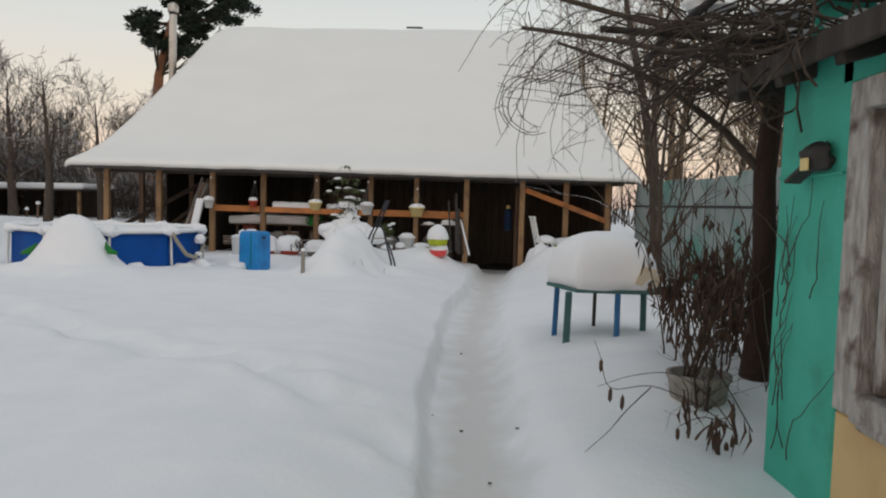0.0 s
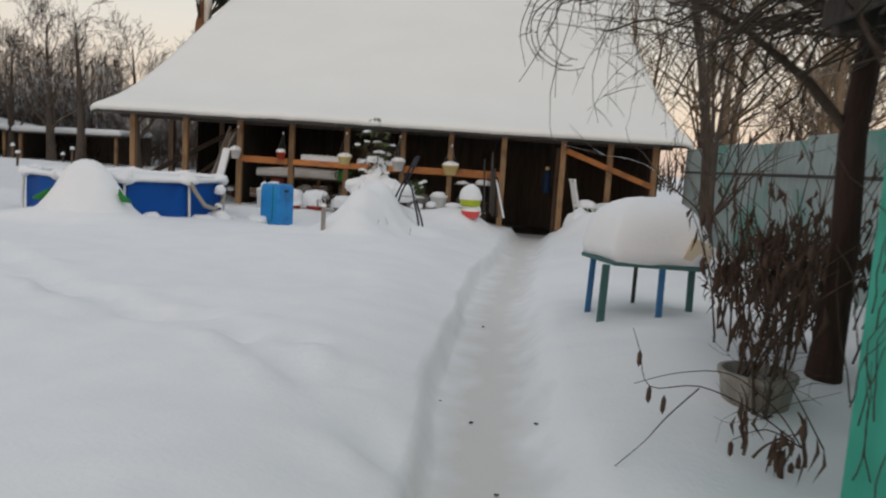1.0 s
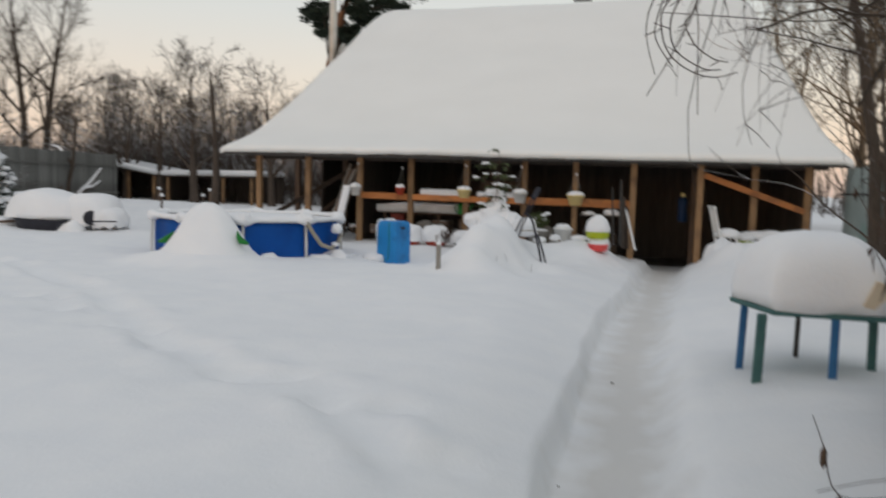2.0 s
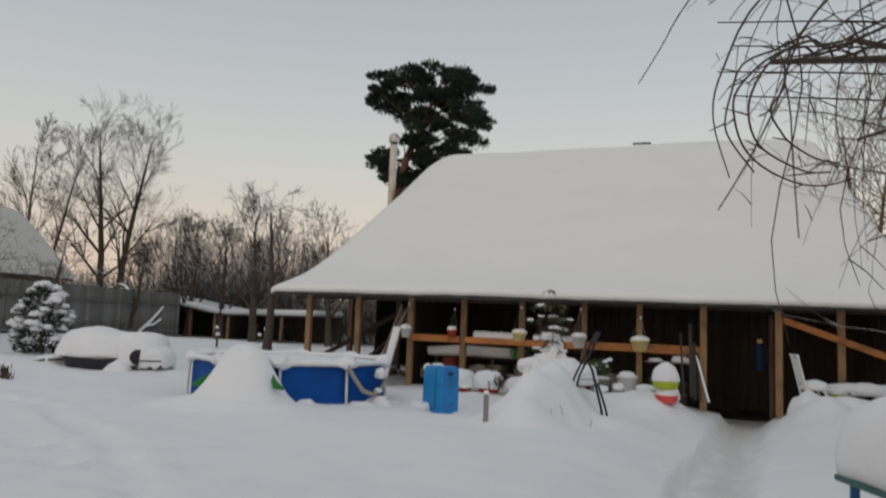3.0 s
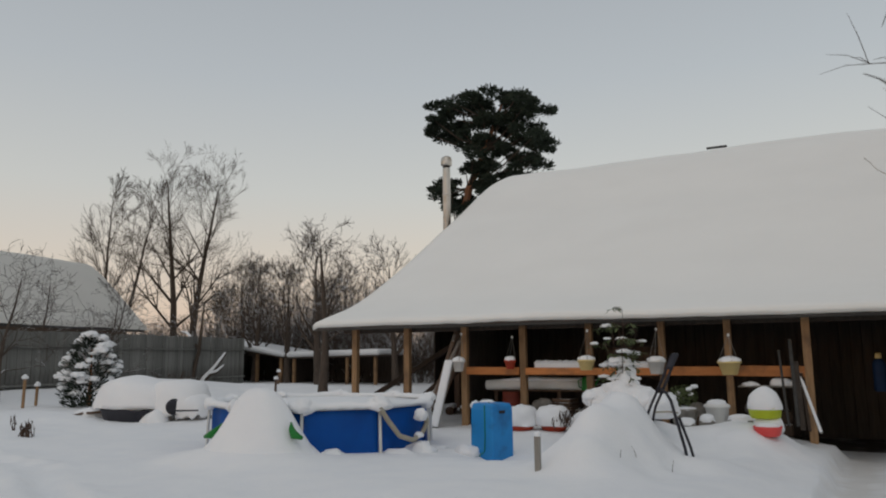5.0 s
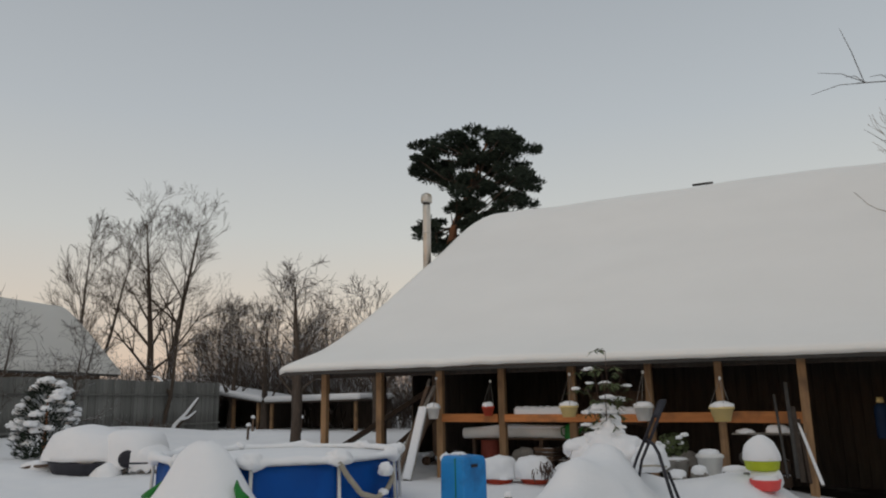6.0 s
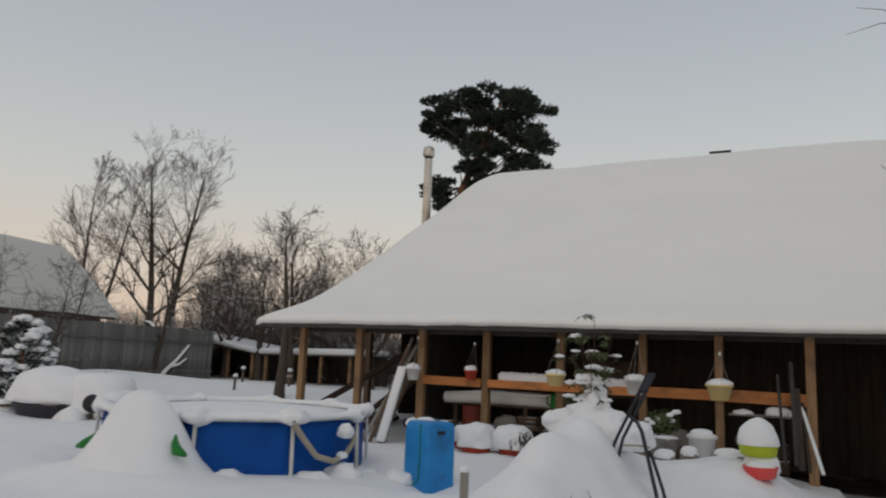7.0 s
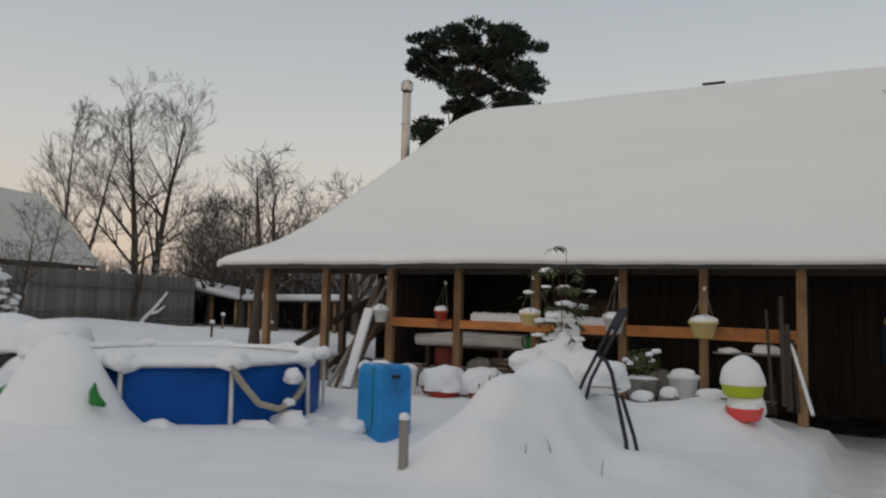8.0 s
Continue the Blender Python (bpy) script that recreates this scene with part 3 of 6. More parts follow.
# ---- snow-covered slide ----
slide = thing("toy_slide", (-2.55, -5.28, 0), "green plastic toy slide buried under a tall snow heap", "toy slide")
bm = bmesh.new()
n = 40
prof = [(0.0, 1.23), (0.10, 1.22), (0.22, 1.18), (0.34, 1.09), (0.45, 0.96), (0.55, 0.83), (0.66, 0.70), (0.78, 0.57), (0.95, 0.45), (1.25, 0.32)]
rings = []
for r, z in prof:
    ring = []
    for k in range(n):
        a = 2 * math.pi * k / n
        w = 1 + 0.05 * noise.noise((math.cos(a) * 1.5, math.sin(a) * 1.5, z * 2))
        ring.append(bm.verts.new((0.84 * r * w * math.cos(a), 0.62 * r * w * math.sin(a), z + 0.015 * noise.noise((r * 9, a * 2, 1)))))
    rings.append(ring)
for a, b in zip(rings, rings[1:]):
    for k in range(n):
        try:
            bm.faces.new((a[k], a[(k + 1) % n], b[(k + 1) % n], b[k]))
        except ValueError:
            pass
bmesh.ops.remove_doubles(bm, verts=bm.verts[:], dist=0.001)
part("snow_cover", bm, SNOW, slide, "tall rounded cover of snow", smooth=True)
part("body", box((0, 0.05, 0.55), (0.7, 0.4, 0.6), bev=0.05), GREENPLASTIC, slide)
for s, h in ((1, 0.72), (-1, 0.68)):
    tube_part("handle", [([(s * 0.51, -0.06, h + 0.12), (s * 0.55, -0.10, h + 0.05), (s * 0.61, -0.13, h - 0.01), (s * 0.72, -0.13, h - 0.04)], [0.008, 0.035, 0.05, 0.02], 10)], GREENPLASTIC, slide)

# ---- blue canister ----
canister = thing("canister", (-0.37, -3.42, 0), "blue plastic canister standing in the snow", "canister", rz=-23)
bm = bmesh.new()
rings = []
for z, k in [(0.26, 0.97), (0.30, 1.0), (0.60, 1.0), (0.90, 0.985), (0.945, 0.95), (0.975, 0.86), (0.985, 0.55)]:
    ring = []
    for sx, sy in ((1, 1), (-1, 1), (-1, -1), (1, -1)):
        for j in range(5):
            a = math.pi / 8 * j
            a0 = {(1, 1): 0, (-1, 1): 0.5, (-1, -1): 1.0, (1, -1): 1.5}[(sx, sy)] * math.pi
            r = 0.030
            ring.append(bm.verts.new(((sx * (0.205 - r) + r * math.cos(a0 + a)) * k, (sy * (0.185 - r) + r * math.sin(a0 + a)) * k, z)))
    rings.append(ring)
for a, b in zip(rings, rings[1:]):
    for k in range(20):
        bm.faces.new((a[k], a[(k + 1) % 20], b[(k + 1) % 20], b[k]))
bm.faces.new(rings[0]), bm.faces.new(rings[-1])
can_body = part("body", bm, BARREL, canister)
part("grip", box((0.207, -0.02, 0.875), (0.012, 0.10, 0.035), bev=0.004), BLACKMETAL, can_body, "dark moulded grip")
part("cap", lathe([(0.05, 0.985), (0.05, 1.02), (0.045, 1.025)], 16, at=(-0.12, 0.02, 0)), BLACKMETAL, can_body, smooth=True)
tube_part("strap", [([(0.04, -0.08, 0.99), (0.06, -0.186, 0.95), (0.07, -0.19, 0.6), (0.06, -0.192, 0.40), (0.0, -0.23, 0.34)], [0.006] * 5, 5)], GREENPLASTIC, can_body, "thin green string")
part("snow_cap", blob((-0.08, 0.0, 0.985), (0.10, 0.09, 0.035), 4, 0.4, 2), SNOW, canister, smooth=True)
part("snow_cap", blob((-0.19, -0.10, 0.94), (0.035, 0.08, 0.065), 6, 0.3, 2), SNOW, canister, smooth=True)

part("snow_drift", blob((-0.22, -0.22, 0.36), (0.2, 0.13, 0.10), 9, 0.25, 1.6), SNOW, canister, smooth=True)

# ---- stake ----
stake = thing("stake", (0.89, -5.31, 0.2), "short grey wooden stake in the snow", "stake")
part("stick", bar((0, 0, 0), (0, 0, 0.60), 0.055, 0.05), GREYWOOD, stake)
part("snow_cap", blob((0, 0, 0.605), (0.036, 0.034, 0.035), 2, 0.2, 2), SNOW, stake, smooth=True)

# ---- folding black frame ----
frame_thing = thing("folding_trolley", (1.8, -3.6, 0), "black tubular folding trolley frame leaning in the snow", "trolley")
for o in (-0.028, 0.028):
    tube_part("handle_bar", [([(0.10 + o, 0.28, 1.56), (-0.015 + o, -0.05, 1.19)], [0.016, 0.016], 8)], BLACKMETAL, frame_thing)
    tube_part("rear_leg", [([(-0.015 + o, -0.05, 1.19), (-0.10 + o, -0.12, 0.99), (-0.155 + o * 1.5, -0.15, 0.80)], [0.015] * 3, 8)], BLACKMETAL, frame_thing)
part("grip", bar((0.115, 0.29, 1.575), (0.05, 0.14, 1.40), 0.085, 0.045, 0.015), BLACKMETAL, frame_thing)
tube_part("front_leg", [([(-0.02, -0.06, 1.185), (0.05, -0.10, 1.14), (0.10, -0.14, 1.06), (0.25, -0.30, 0.56), (0.27, -0.32, 0.42)], [0.017] * 5, 8)], BLACKMETAL, frame_thing)
tube_part("front_leg", [([(0.175, -0.12, 0.88), (0.28, -0.15, 0.58), (0.31, -0.16, 0.46)], [0.015] * 3, 8)], BLACKMETAL, frame_thing)
tube_part("cross_bar", [([(-0.10, -0.13, 0.93), (0.06, -0.13, 0.94), (0.17, -0.13, 0.93)], [0.009] * 3, 8)], HOSE, frame_thing, "pale cross bar")
scoop = thing("garden_scoop", (1.55, -3.75, 0.70), "grey metal scoop stuck in the snow", "scoop")
tube_part("shaft", [([(-0.03, 0, 0.0), (-0.02, 0.0, 0.36)], [0.006, 0.006], 6)], GREYWOOD, scoop)
part("blade", blob((0.03, 0.0, 0.02), (0.10, 0.02, 0.12), 2, 0.3, 1.5, 2, -0.9), GREYWOOD, scoop, smooth=True)


# ---- branching plants ----
def grow(rng, p, d, length, radius, depth, out, up=0.15, bend=0.25, kids=(3, 5), spread=0.8, ratio=0.62, min_r=0.004, segs=5):
    pts, rad = [Vector(p)], [radius]
    d = Vector(d).normalized()
    q = Vector(p)
    kid_at = []
    for i in range(segs):
        d = (d + Vector((rng.gauss(0, bend), rng.gauss(0, bend), rng.gauss(0, bend) + up)) * 0.5).normalized()
        q = q + d * (length / segs)
        pts.append(q.copy())
        rad.append(max(radius * (1 - 0.75 * (i + 1) / segs), min_r * 0.6))
        kid_at.append((q.copy(), d.copy(), rad[-1]))
    out.append((pts, rad, 6 if radius > 0.05 else (4 if radius > 0.015 else 3), depth))
    if depth <= 0:
        return
    for k in range(rng.randint(*kids)):
        j = rng.randint(1, segs - 1) if k else segs - 1
        bp, bd, br = kid_at[j]
        side = Vector((rng.gauss(0, 1), rng.gauss(0, 1), rng.gauss(0, 0.5)))
        side -= bd * side.dot(bd)
        nd = (bd + side.normalized() * spread * rng.uniform(0.6, 1.3)).normalized()
        grow(rng, bp, nd, length * ratio * rng.uniform(0.7, 1.2), max(br * 0.75, min_r), depth - 1, out, up, bend, kids, spread, ratio, min_r, segs)


def bare_tree(name, loc, height, radius, seed, label, mat=BARK, rise=0.75, reach=1.0, trunks=1, depth=4, up=0.15, bend=0.25, kids=(3, 5), spread=0.75, ratio=0.62, trunk_share=0.42, lean=(0, 0), min_r=0.006, group=""):
    rng = random.Random(seed)
    t = thing(name, (loc[0], loc[1], loc[2] - 0.2), label, "tree", group)
    main, crown = [], []
    for k in range(trunks):
        a = 2 * math.pi * (k + 0.3) / max(trunks, 1)
        off = Vector((math.cos(a), math.sin(a), 0)) * (radius * 1.1 if trunks > 1 else 0)
        d0 = Vector((lean[0] + (0.06 * math.cos(a) if trunks > 1 else 0), lean[1] + (0.06 * math.sin(a) if trunks > 1 else 0), 1)).normalized()
        p = off
        L = height * trunk_share
        pts, rad = [p.copy()], [radius * 1.15]
        n = 8
        for i in range(n):
            d0 = (d0 + Vector((rng.gauss(0, 0.038), rng.gauss(0, 0.038), 0.03))).normalized()
            p = p + d0 * (height * 0.86 / n)
            pts.append(p.copy())
            rad.append(radius * (1 - 0.88 * (i + 1) / n))
        main.append((pts, rad, 8))
        for i in range(2, n + 1):
            if i / n < trunk_share - 0.12:
                continue
            for b in range(rng.randint(2, 3)):
                ang = rng.uniform(0, 2 * math.pi)
                f = i / n
                nd = Vector((math.cos(ang), math.sin(ang), rise + 1.2 * rise * f)).normalized()
                grow(rng, pts[i], nd, height * reach * (0.34 * (1.22 - 0.82 * f)), rad[i] * 0.42, depth - 1, crown, up, bend, kids, spread, ratio, min_r)
    tube_part("trunk", main, mat, t)
    tube_part("crown", [(a, b, c) for a, b, c, _ in crown], mat, t)
    return t


bare_tree("maple_tree", (-29.9, 20.0, 0.7), 13.4, 0.27, 3, "tall bare maple tree with a fine rounded crown", rise=0.72, reach=0.86, trunks=2, depth=4, up=0.02, bend=0.11, kids=(4, 6), spread=0.56, ratio=0.55, trunk_share=0.30, min_r=0.008)
bare_tree("birch_tree", (-36.7, 20.5, 0.7), 13.2, 0.17, 8, "slim bare tree standing behind a snowy roof", rise=1.3, reach=0.72, trunks=2, depth=4, up=0.03, bend=0.10, spread=0.48, ratio=0.55, kids=(3, 5), trunk_share=0.25, min_r=0.012)
for i, (x, y, h, sd, wd) in enumerate([(-14.6, 12.5, 7.6, 12, 0.20), (-17.0, 13.5, 6.3, 15, 0.18), (-11.6, 13.6, 6.8, 17, 0.16), (-21.6, 16.2, 7.2, 19, 0.20), (-10.2, 16.5, 6.6, 23, 0.15), (-24.4, 19.5, 7.6, 27, 0.2), (-27.0, 24.0, 6.5, 29, 0.18), (-18.6, 20.5, 7.0, 34, 0.2), (-18.9, 13.6, 6.4, 36, 0.16)]):
    bare_tree("fruit_tree", (x, y, 0.6), h * 0.82, wd, sd, "bare spreading fruit tree with snow-dusted tangled branches", BARKSNOW, depth=4, up=0.15, bend=0.34, spread=0.85, kids=(3, 4), ratio=0.64, trunk_share=0.30, min_r=0.010, group="fruit trees")
bare_tree("apple_tree", (-8.33, 4.06, 0.5), 5.0, 0.15, 41, "old dark apple tree with snow lying on its limbs", BARKSNOW, depth=3, up=0.02, bend=0.4, spread=1.0, kids=(3, 4), trunk_share=0.5, min_r=0.008)
for i, (x, y, h, sd) in enumerate([(9.2, 5.0, 9.0, 51), (11.0, 2.5, 8.5, 52), (10.0, 10.5, 10.0, 53), (13.5, 8.0, 10.5, 54), (15.5, 14.0, 11.0, 56), (12.6, -2.5, 9.0, 57), (16.5, 4.0, 10, 58), (9.0, 17.0, 10.5, 59)]):
    bare_tree("alder_tree", (x, y, 0.5), h, 0.15, sd, "bare brown tree behind the sheet-metal fence", BARKTAN, trunks=2, depth=3, up=0.14, bend=0.35, spread=0.8, kids=(3, 5), trunk_share=0.22, min_r=0.011, group="trees behind fence")
for i, (x, y, h, sd) in enumerate([(-46, 40, 11, 71), (-38, 46, 12, 72), (-30, 44, 11, 73), (-24, 42, 10, 74), (-55, 32, 12, 75), (-20, 47, 11, 76), (24, 40, 12, 77), (30, 28, 12, 78), (20, 24, 11, 79), (-14, 38, 10.5, 80)]):
    bare_tree("forest_tree", (x, y, 0.6), h * 0.7, 0.2, sd, "far bare tree in a brown winter tree line", BARK, trunks=3, depth=3, up=0.18, bend=0.3, spread=0.7, kids=(3, 5), trunk_share=0.2, min_r=0.02, group="far tree line")

# far scrub closing the view
rng = random.Random(99)
scrub = []
for i in range(900):
    a = rng.uniform(0.15, math.pi - 0.02) if i % 3 else rng.uniform(math.pi * 0.6, math.pi * 1.02)
    r = rng.uniform(38, 70)
    p = Vector((r * math.cos(a), r * math.sin(a) - 4, 0.3))
    h = rng.uniform(1.5, 4.6)
    for k in range(4):
        q = p + Vector((rng.gauss(0, 0.5), rng.gauss(0, 0.5), 0))
        scrub.append(([q, q + Vector((rng.gauss(0, 0.3), rng.gauss(0, 0.3), h * 0.5)), q + Vector((rng.gauss(0, 0.7), rng.gauss(0, 0.7), h))], [0.06, 0.045, 0.012], 3))
ob = tube_part("scrub", scrub, BARK, None, "", "stuff")
tagged(ob, "brown leafless scrub along the far edge of the gardens", "scrub")

# ---- pine ----
pine = thing("pine_tree", (-11.6, 26.0, 0.4), "tall pine with a dark flat-topped crown", "tree")
rng = random.Random(6)
trunk = [Vector((-3.4, 0, -0.2)), Vector((-3.2, 0, 4)), Vector((-2.9, 0, 8)), Vector((-2.2, 0, 11)), Vector((-1.2, 0.1, 13.2)), Vector((-0.4, 0, 15.0)), Vector((0.2, 0, 16.2))]
tube_part("trunk", [(trunk, [0.36, 0.31, 0.27, 0.22, 0.16, 0.1, 0.04], 9)], BARKPINE, pine)
clumps = []
for x, z, rx, rz, n in [(-4.3, 15.6, 0.9, 0.6, 9), (-3.2, 16.2, 1.0, 0.5, 10), (-1.9, 16.5, 0.9, 0.45, 10), (-2.6, 15.2, 1.2, 0.5, 10), (0.3, 16.5, 0.9, 0.4, 10), (1.4, 15.9, 0.9, 0.5, 9), (2.5, 15.5, 0.6, 0.4, 7), (-0.6, 15.4, 1.3, 0.6, 12), (0.9, 14.9, 1.2, 0.45, 10),
                        (-1.2, 14.2, 1.4, 0.5, 11), (1.5, 14.0, 1.2, 0.4, 10), (2.8, 13.6, 0.7, 0.3, 7), (-0.4, 13.2, 1.4, 0.4, 11), (1.6, 12.8, 1.0, 0.35, 9), (-1.6, 12.6, 1.0, 0.4, 8), (0.4, 12.0, 1.3, 0.4, 10), (-0.8, 11.2, 1.1, 0.4, 9), (-4.2, 11.6, 0.7, 0.4, 8), (-3.6, 10.9, 0.9, 0.4, 9), (-2.2, 10.2, 1.1, 0.5, 9), (-1.0, 9.8, 1.2, 0.5, 8), (-4.4, 14.9, 0.7, 0.3, 6)]:
    for k in range(n):
        clumps.append((Vector((x * 0.9 - 0.05 + rng.gauss(0, rx * 0.5), rng.gauss(0, 1.0), z - 0.45 + rng.gauss(0, rz * 0.5))), rng.uniform(0.26, 0.56)))
limbs = []
for c, r in clumps[::2]:
    j = min(range(len(trunk)), key=lambda i: (trunk[i] - c).length + (3 if trunk[i].z > c.z else 0))
    mid = (trunk[j] + c) / 2 + Vector((0, 0, -0.25))
    limbs.append(([trunk[j], mid, c], [0.07, 0.045, 0.015], 5))
tube_part("limb_mass", limbs, BARK, pine, "", "stuff")
vs, fs = [], []
for c, r in clumps:
    for k in range(250):
        d = Vector((rng.gauss(0, 1), rng.gauss(0, 1), rng.gauss(0, 0.55))).normalized()
        wide = rng.uniform(0.034, 0.050)
        p = c + Vector((d.x * 1.2, d.y * 1.2, d.z * 0.65)) * r * rng.uniform(0.3, 1.0)
        t = (d + Vector((rng.gauss(0, 0.4), rng.gauss(0, 0.4), 0.5))).normalized() * rng.uniform(0.12, 0.22)
        s = t.cross(Vector((rng.gauss(0, 1), rng.gauss(0, 1), rng.gauss(0, 1)))).normalized() * wide
        b = len(vs)
        vs += [p - s, p + s, p + t + s * 0.5, p + t - s * 0.5]
        fs.append((b, b + 1, b + 2, b + 3))
mesh_part("needles", vs, fs, NEEDLE, pine, "dark green needles with a little snow", False, "stuff")

# ---- right-hand sheet fence ----
fence = thing("sheet_fence", (6.95, 0, 0), "weathered grey-green corrugated sheet fence", "fence")
for k in range(12):
    y0 = -12.0 + k * 1.0
    bm = bmesh.new()
    cols = []
    for i in range(21):
        u = i / 20
        xx = 0.007 * math.cos(i * math.pi / 2) + 0.006 * math.sin(k * 2.3)
        top = 2.08 + 0.02 * math.sin(k * 1.7) + 0.012 * math.sin(k * 5.1 + u)
        cols.append((bm.verts.new((xx, y0 + u * 1.0, 0.1)), bm.verts.new((xx, y0 + u * 0.995, top))))
    for a, b in zip(cols, cols[1:]):
        bm.faces.new((a[0], b[0], b[1], a[1]))
    bmesh.ops.solidify(bm, geom=bm.faces[:], thickness=0.004)
    part("sheet", bm, SHEET, fence)
part("rail", bar((-0.05, -12.0, 1.62), (-0.05, 0, 1.62), 0.05, 0.04), FASCIA, fence)
for k in range(6):
    part("fence_post", bar((0.06, -11.9 + k * 2.35, 0.1), (0.06, -11.9 + k * 2.35, 2.0), 0.07, 0.07), FASCIA, fence)

# ---- green house at the path ----
house = thing("green_house", (4.82, -12.2, 0), "small house with peeling turquoise walls and worn window trim", "house")
part("corner_wall", box((0.09, -0.33, 1.28), (0.18, 0.66, 2.16), bev=0.01), GREENPAINT, house, "turquoise painted corner")
part("end_wall", box((1.7, -0.09, 1.28), (3.0, 0.17, 2.16), bev=0.01), GREENPAINT, house)
part("seam_board", box((-0.006, -0.33, 1.73), (0.02, 0.62, 0.012), bev=0.002), GREENPAINT, house)
part("lower_wall", box((0.10, -2.25, 0.42), (0.18, 3.36, 0.62), bev=0.01), YELLOWPAINT, house, "ochre plaster below the window")
part("upper_wall", box((0.09, -2.25, 2.22), (0.18, 3.36, 0.24), bev=0.01), GREENPAINT, house)
part("rear_wall", box((0.09, -3.2, 1.42), (0.18, 1.46, 1.38), bev=0.01), GREENPAINT, house)
wf = part("window_frame", bar((0.075, -0.745, 0.74), (0.075, -0.745, 2.10), 0.17, 0.17), TRIM, house, "peeling grey-brown window trim")
part("trim", bar((0.02, -2.4, 2.03), (0.02, -0.83, 2.03), 0.14, 0.12), TRIM, house)
part("trim", bar((0.02, -2.4, 0.79), (0.02, -0.83, 0.79), 0.10, 0.12), TRIM, house)
part("trim", bar((0.03, -2.42, 0.74), (0.03, -2.42, 2.10), 0.14, 0.14), TRIM, house)
for yy in (-0.88, -1.55, -2.3):
    part("sash", bar((0.07, yy, 0.85), (0.07, yy, 1.96), 0.05, 0.05), TRIM, wf)
for yy in (-1.22, -1.93):
    pane = part("pane", box((0.08, yy, 1.40), (0.008, 0.66, 1.1), bev=0), GLASS, wf, "clouded window pane")
    pane.visible_shadow = False
part("sill", box((0.04, -1.75, 0.735), (0.16, 1.7, 0.035), bev=0.008), TRIM, house)
part("south_wall", box((1.55, -4.02, 1.28), (2.9, 0.17, 2.16), bev=0.01), GREENPAINT, house)
part("inner_back", box((2.9, -2.2, 1.28), (0.1, 3.9, 2.16), bev=0), TRIM, house)
part("floor", box((1.6, -2.2, 0.16), (2.9, 3.9, 0.08), bev=0), DARKWOOD, house)
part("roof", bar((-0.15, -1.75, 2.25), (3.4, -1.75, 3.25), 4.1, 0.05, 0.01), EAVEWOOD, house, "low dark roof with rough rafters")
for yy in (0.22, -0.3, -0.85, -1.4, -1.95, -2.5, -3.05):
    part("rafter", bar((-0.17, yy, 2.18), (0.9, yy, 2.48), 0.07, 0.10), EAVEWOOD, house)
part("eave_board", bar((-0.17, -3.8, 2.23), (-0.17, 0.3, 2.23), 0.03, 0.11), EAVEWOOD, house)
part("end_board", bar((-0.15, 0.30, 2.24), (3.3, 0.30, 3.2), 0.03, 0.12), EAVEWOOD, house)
part("soffit_box", box((0.14, 0.04, 2.19), (0.2, 0.08, 0.07), bev=0.01), GREENPAINT, house, "turquoise soffit end")
part("gable_board", box((1.6, -0.06, 2.5), (3.0, 0.08, 0.36), bev=0.01), GREENPAINT, house)
hs = thing("house_roof_snow", (4.82, -12.2, 0), "lumpy snow lying on the low house roof", "snow")
for k in range(8):
    part("snow_lump", blob((0.42 + 0.08 * math.sin(k * 2.2), 0.0 - k * 0.5, 2.44), (0.28, 0.34, 0.11), k + 40, 0.4, 1.8), SNOW, hs, smooth=True)
part("snow_sheet", bar((0.4, -1.8, 2.50), (3.4, -1.8, 3.36), 3.6, 0.12, 0.05), SNOW, hs)
arbor = thing("grape_arbor", (4.75, -11.5, 0), "rough pole arbor overgrown with dead vine and snow", "arbor")
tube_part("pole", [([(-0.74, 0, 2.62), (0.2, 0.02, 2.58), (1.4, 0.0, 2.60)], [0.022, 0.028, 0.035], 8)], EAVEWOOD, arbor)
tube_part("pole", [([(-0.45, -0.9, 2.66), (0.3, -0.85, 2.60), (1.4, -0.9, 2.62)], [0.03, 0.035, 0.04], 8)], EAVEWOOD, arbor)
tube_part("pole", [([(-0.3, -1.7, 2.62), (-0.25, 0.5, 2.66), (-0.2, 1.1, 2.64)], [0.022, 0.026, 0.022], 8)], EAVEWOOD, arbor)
part("upright", bar((1.25, 0.0, 0.2), (1.25, 0.0, 2.6), 0.08, 0.08), BROWNWOOD, arbor)
rng = random.Random(13)
mat_ = []
for k in range(460):
    p = Vector((rng.uniform(-0.35, 1.3), rng.uniform(-1.5, 0.55), 2.50 + rng.uniform(-0.22, 0.2)))
    pts = [p]
    d = Vector((rng.gauss(0, 1), rng.gauss(0, 1), rng.gauss(0, 0.3))).normalized()
    for i in range(6):
        d = (d + Vector((rng.gauss(0, 0.35), rng.gauss(0, 0.35), rng.gauss(-0.04, 0.2)))).normalized()
        pts.append(pts[-1] + d * 0.11)
    mat_.append((pts, [0.007] * 7, 3))
tube_part("vine", mat_, BARK, arbor, "tangle of dead vine", "stuff")
for k in range(5):
    part("snow_lump", blob((rng.uniform(-0.2, 1.1), rng.uniform(-0.9, 0.4), 2.70), (0.14, 0.14, 0.05), k + 60, 0.4, 1.8), SNOW, arbor, smooth=True)
wall_vine = thing("wall_vine", (4.82, -12.2, 0), "thin bare vine stems climbing the painted wall", "vine")
ws = []
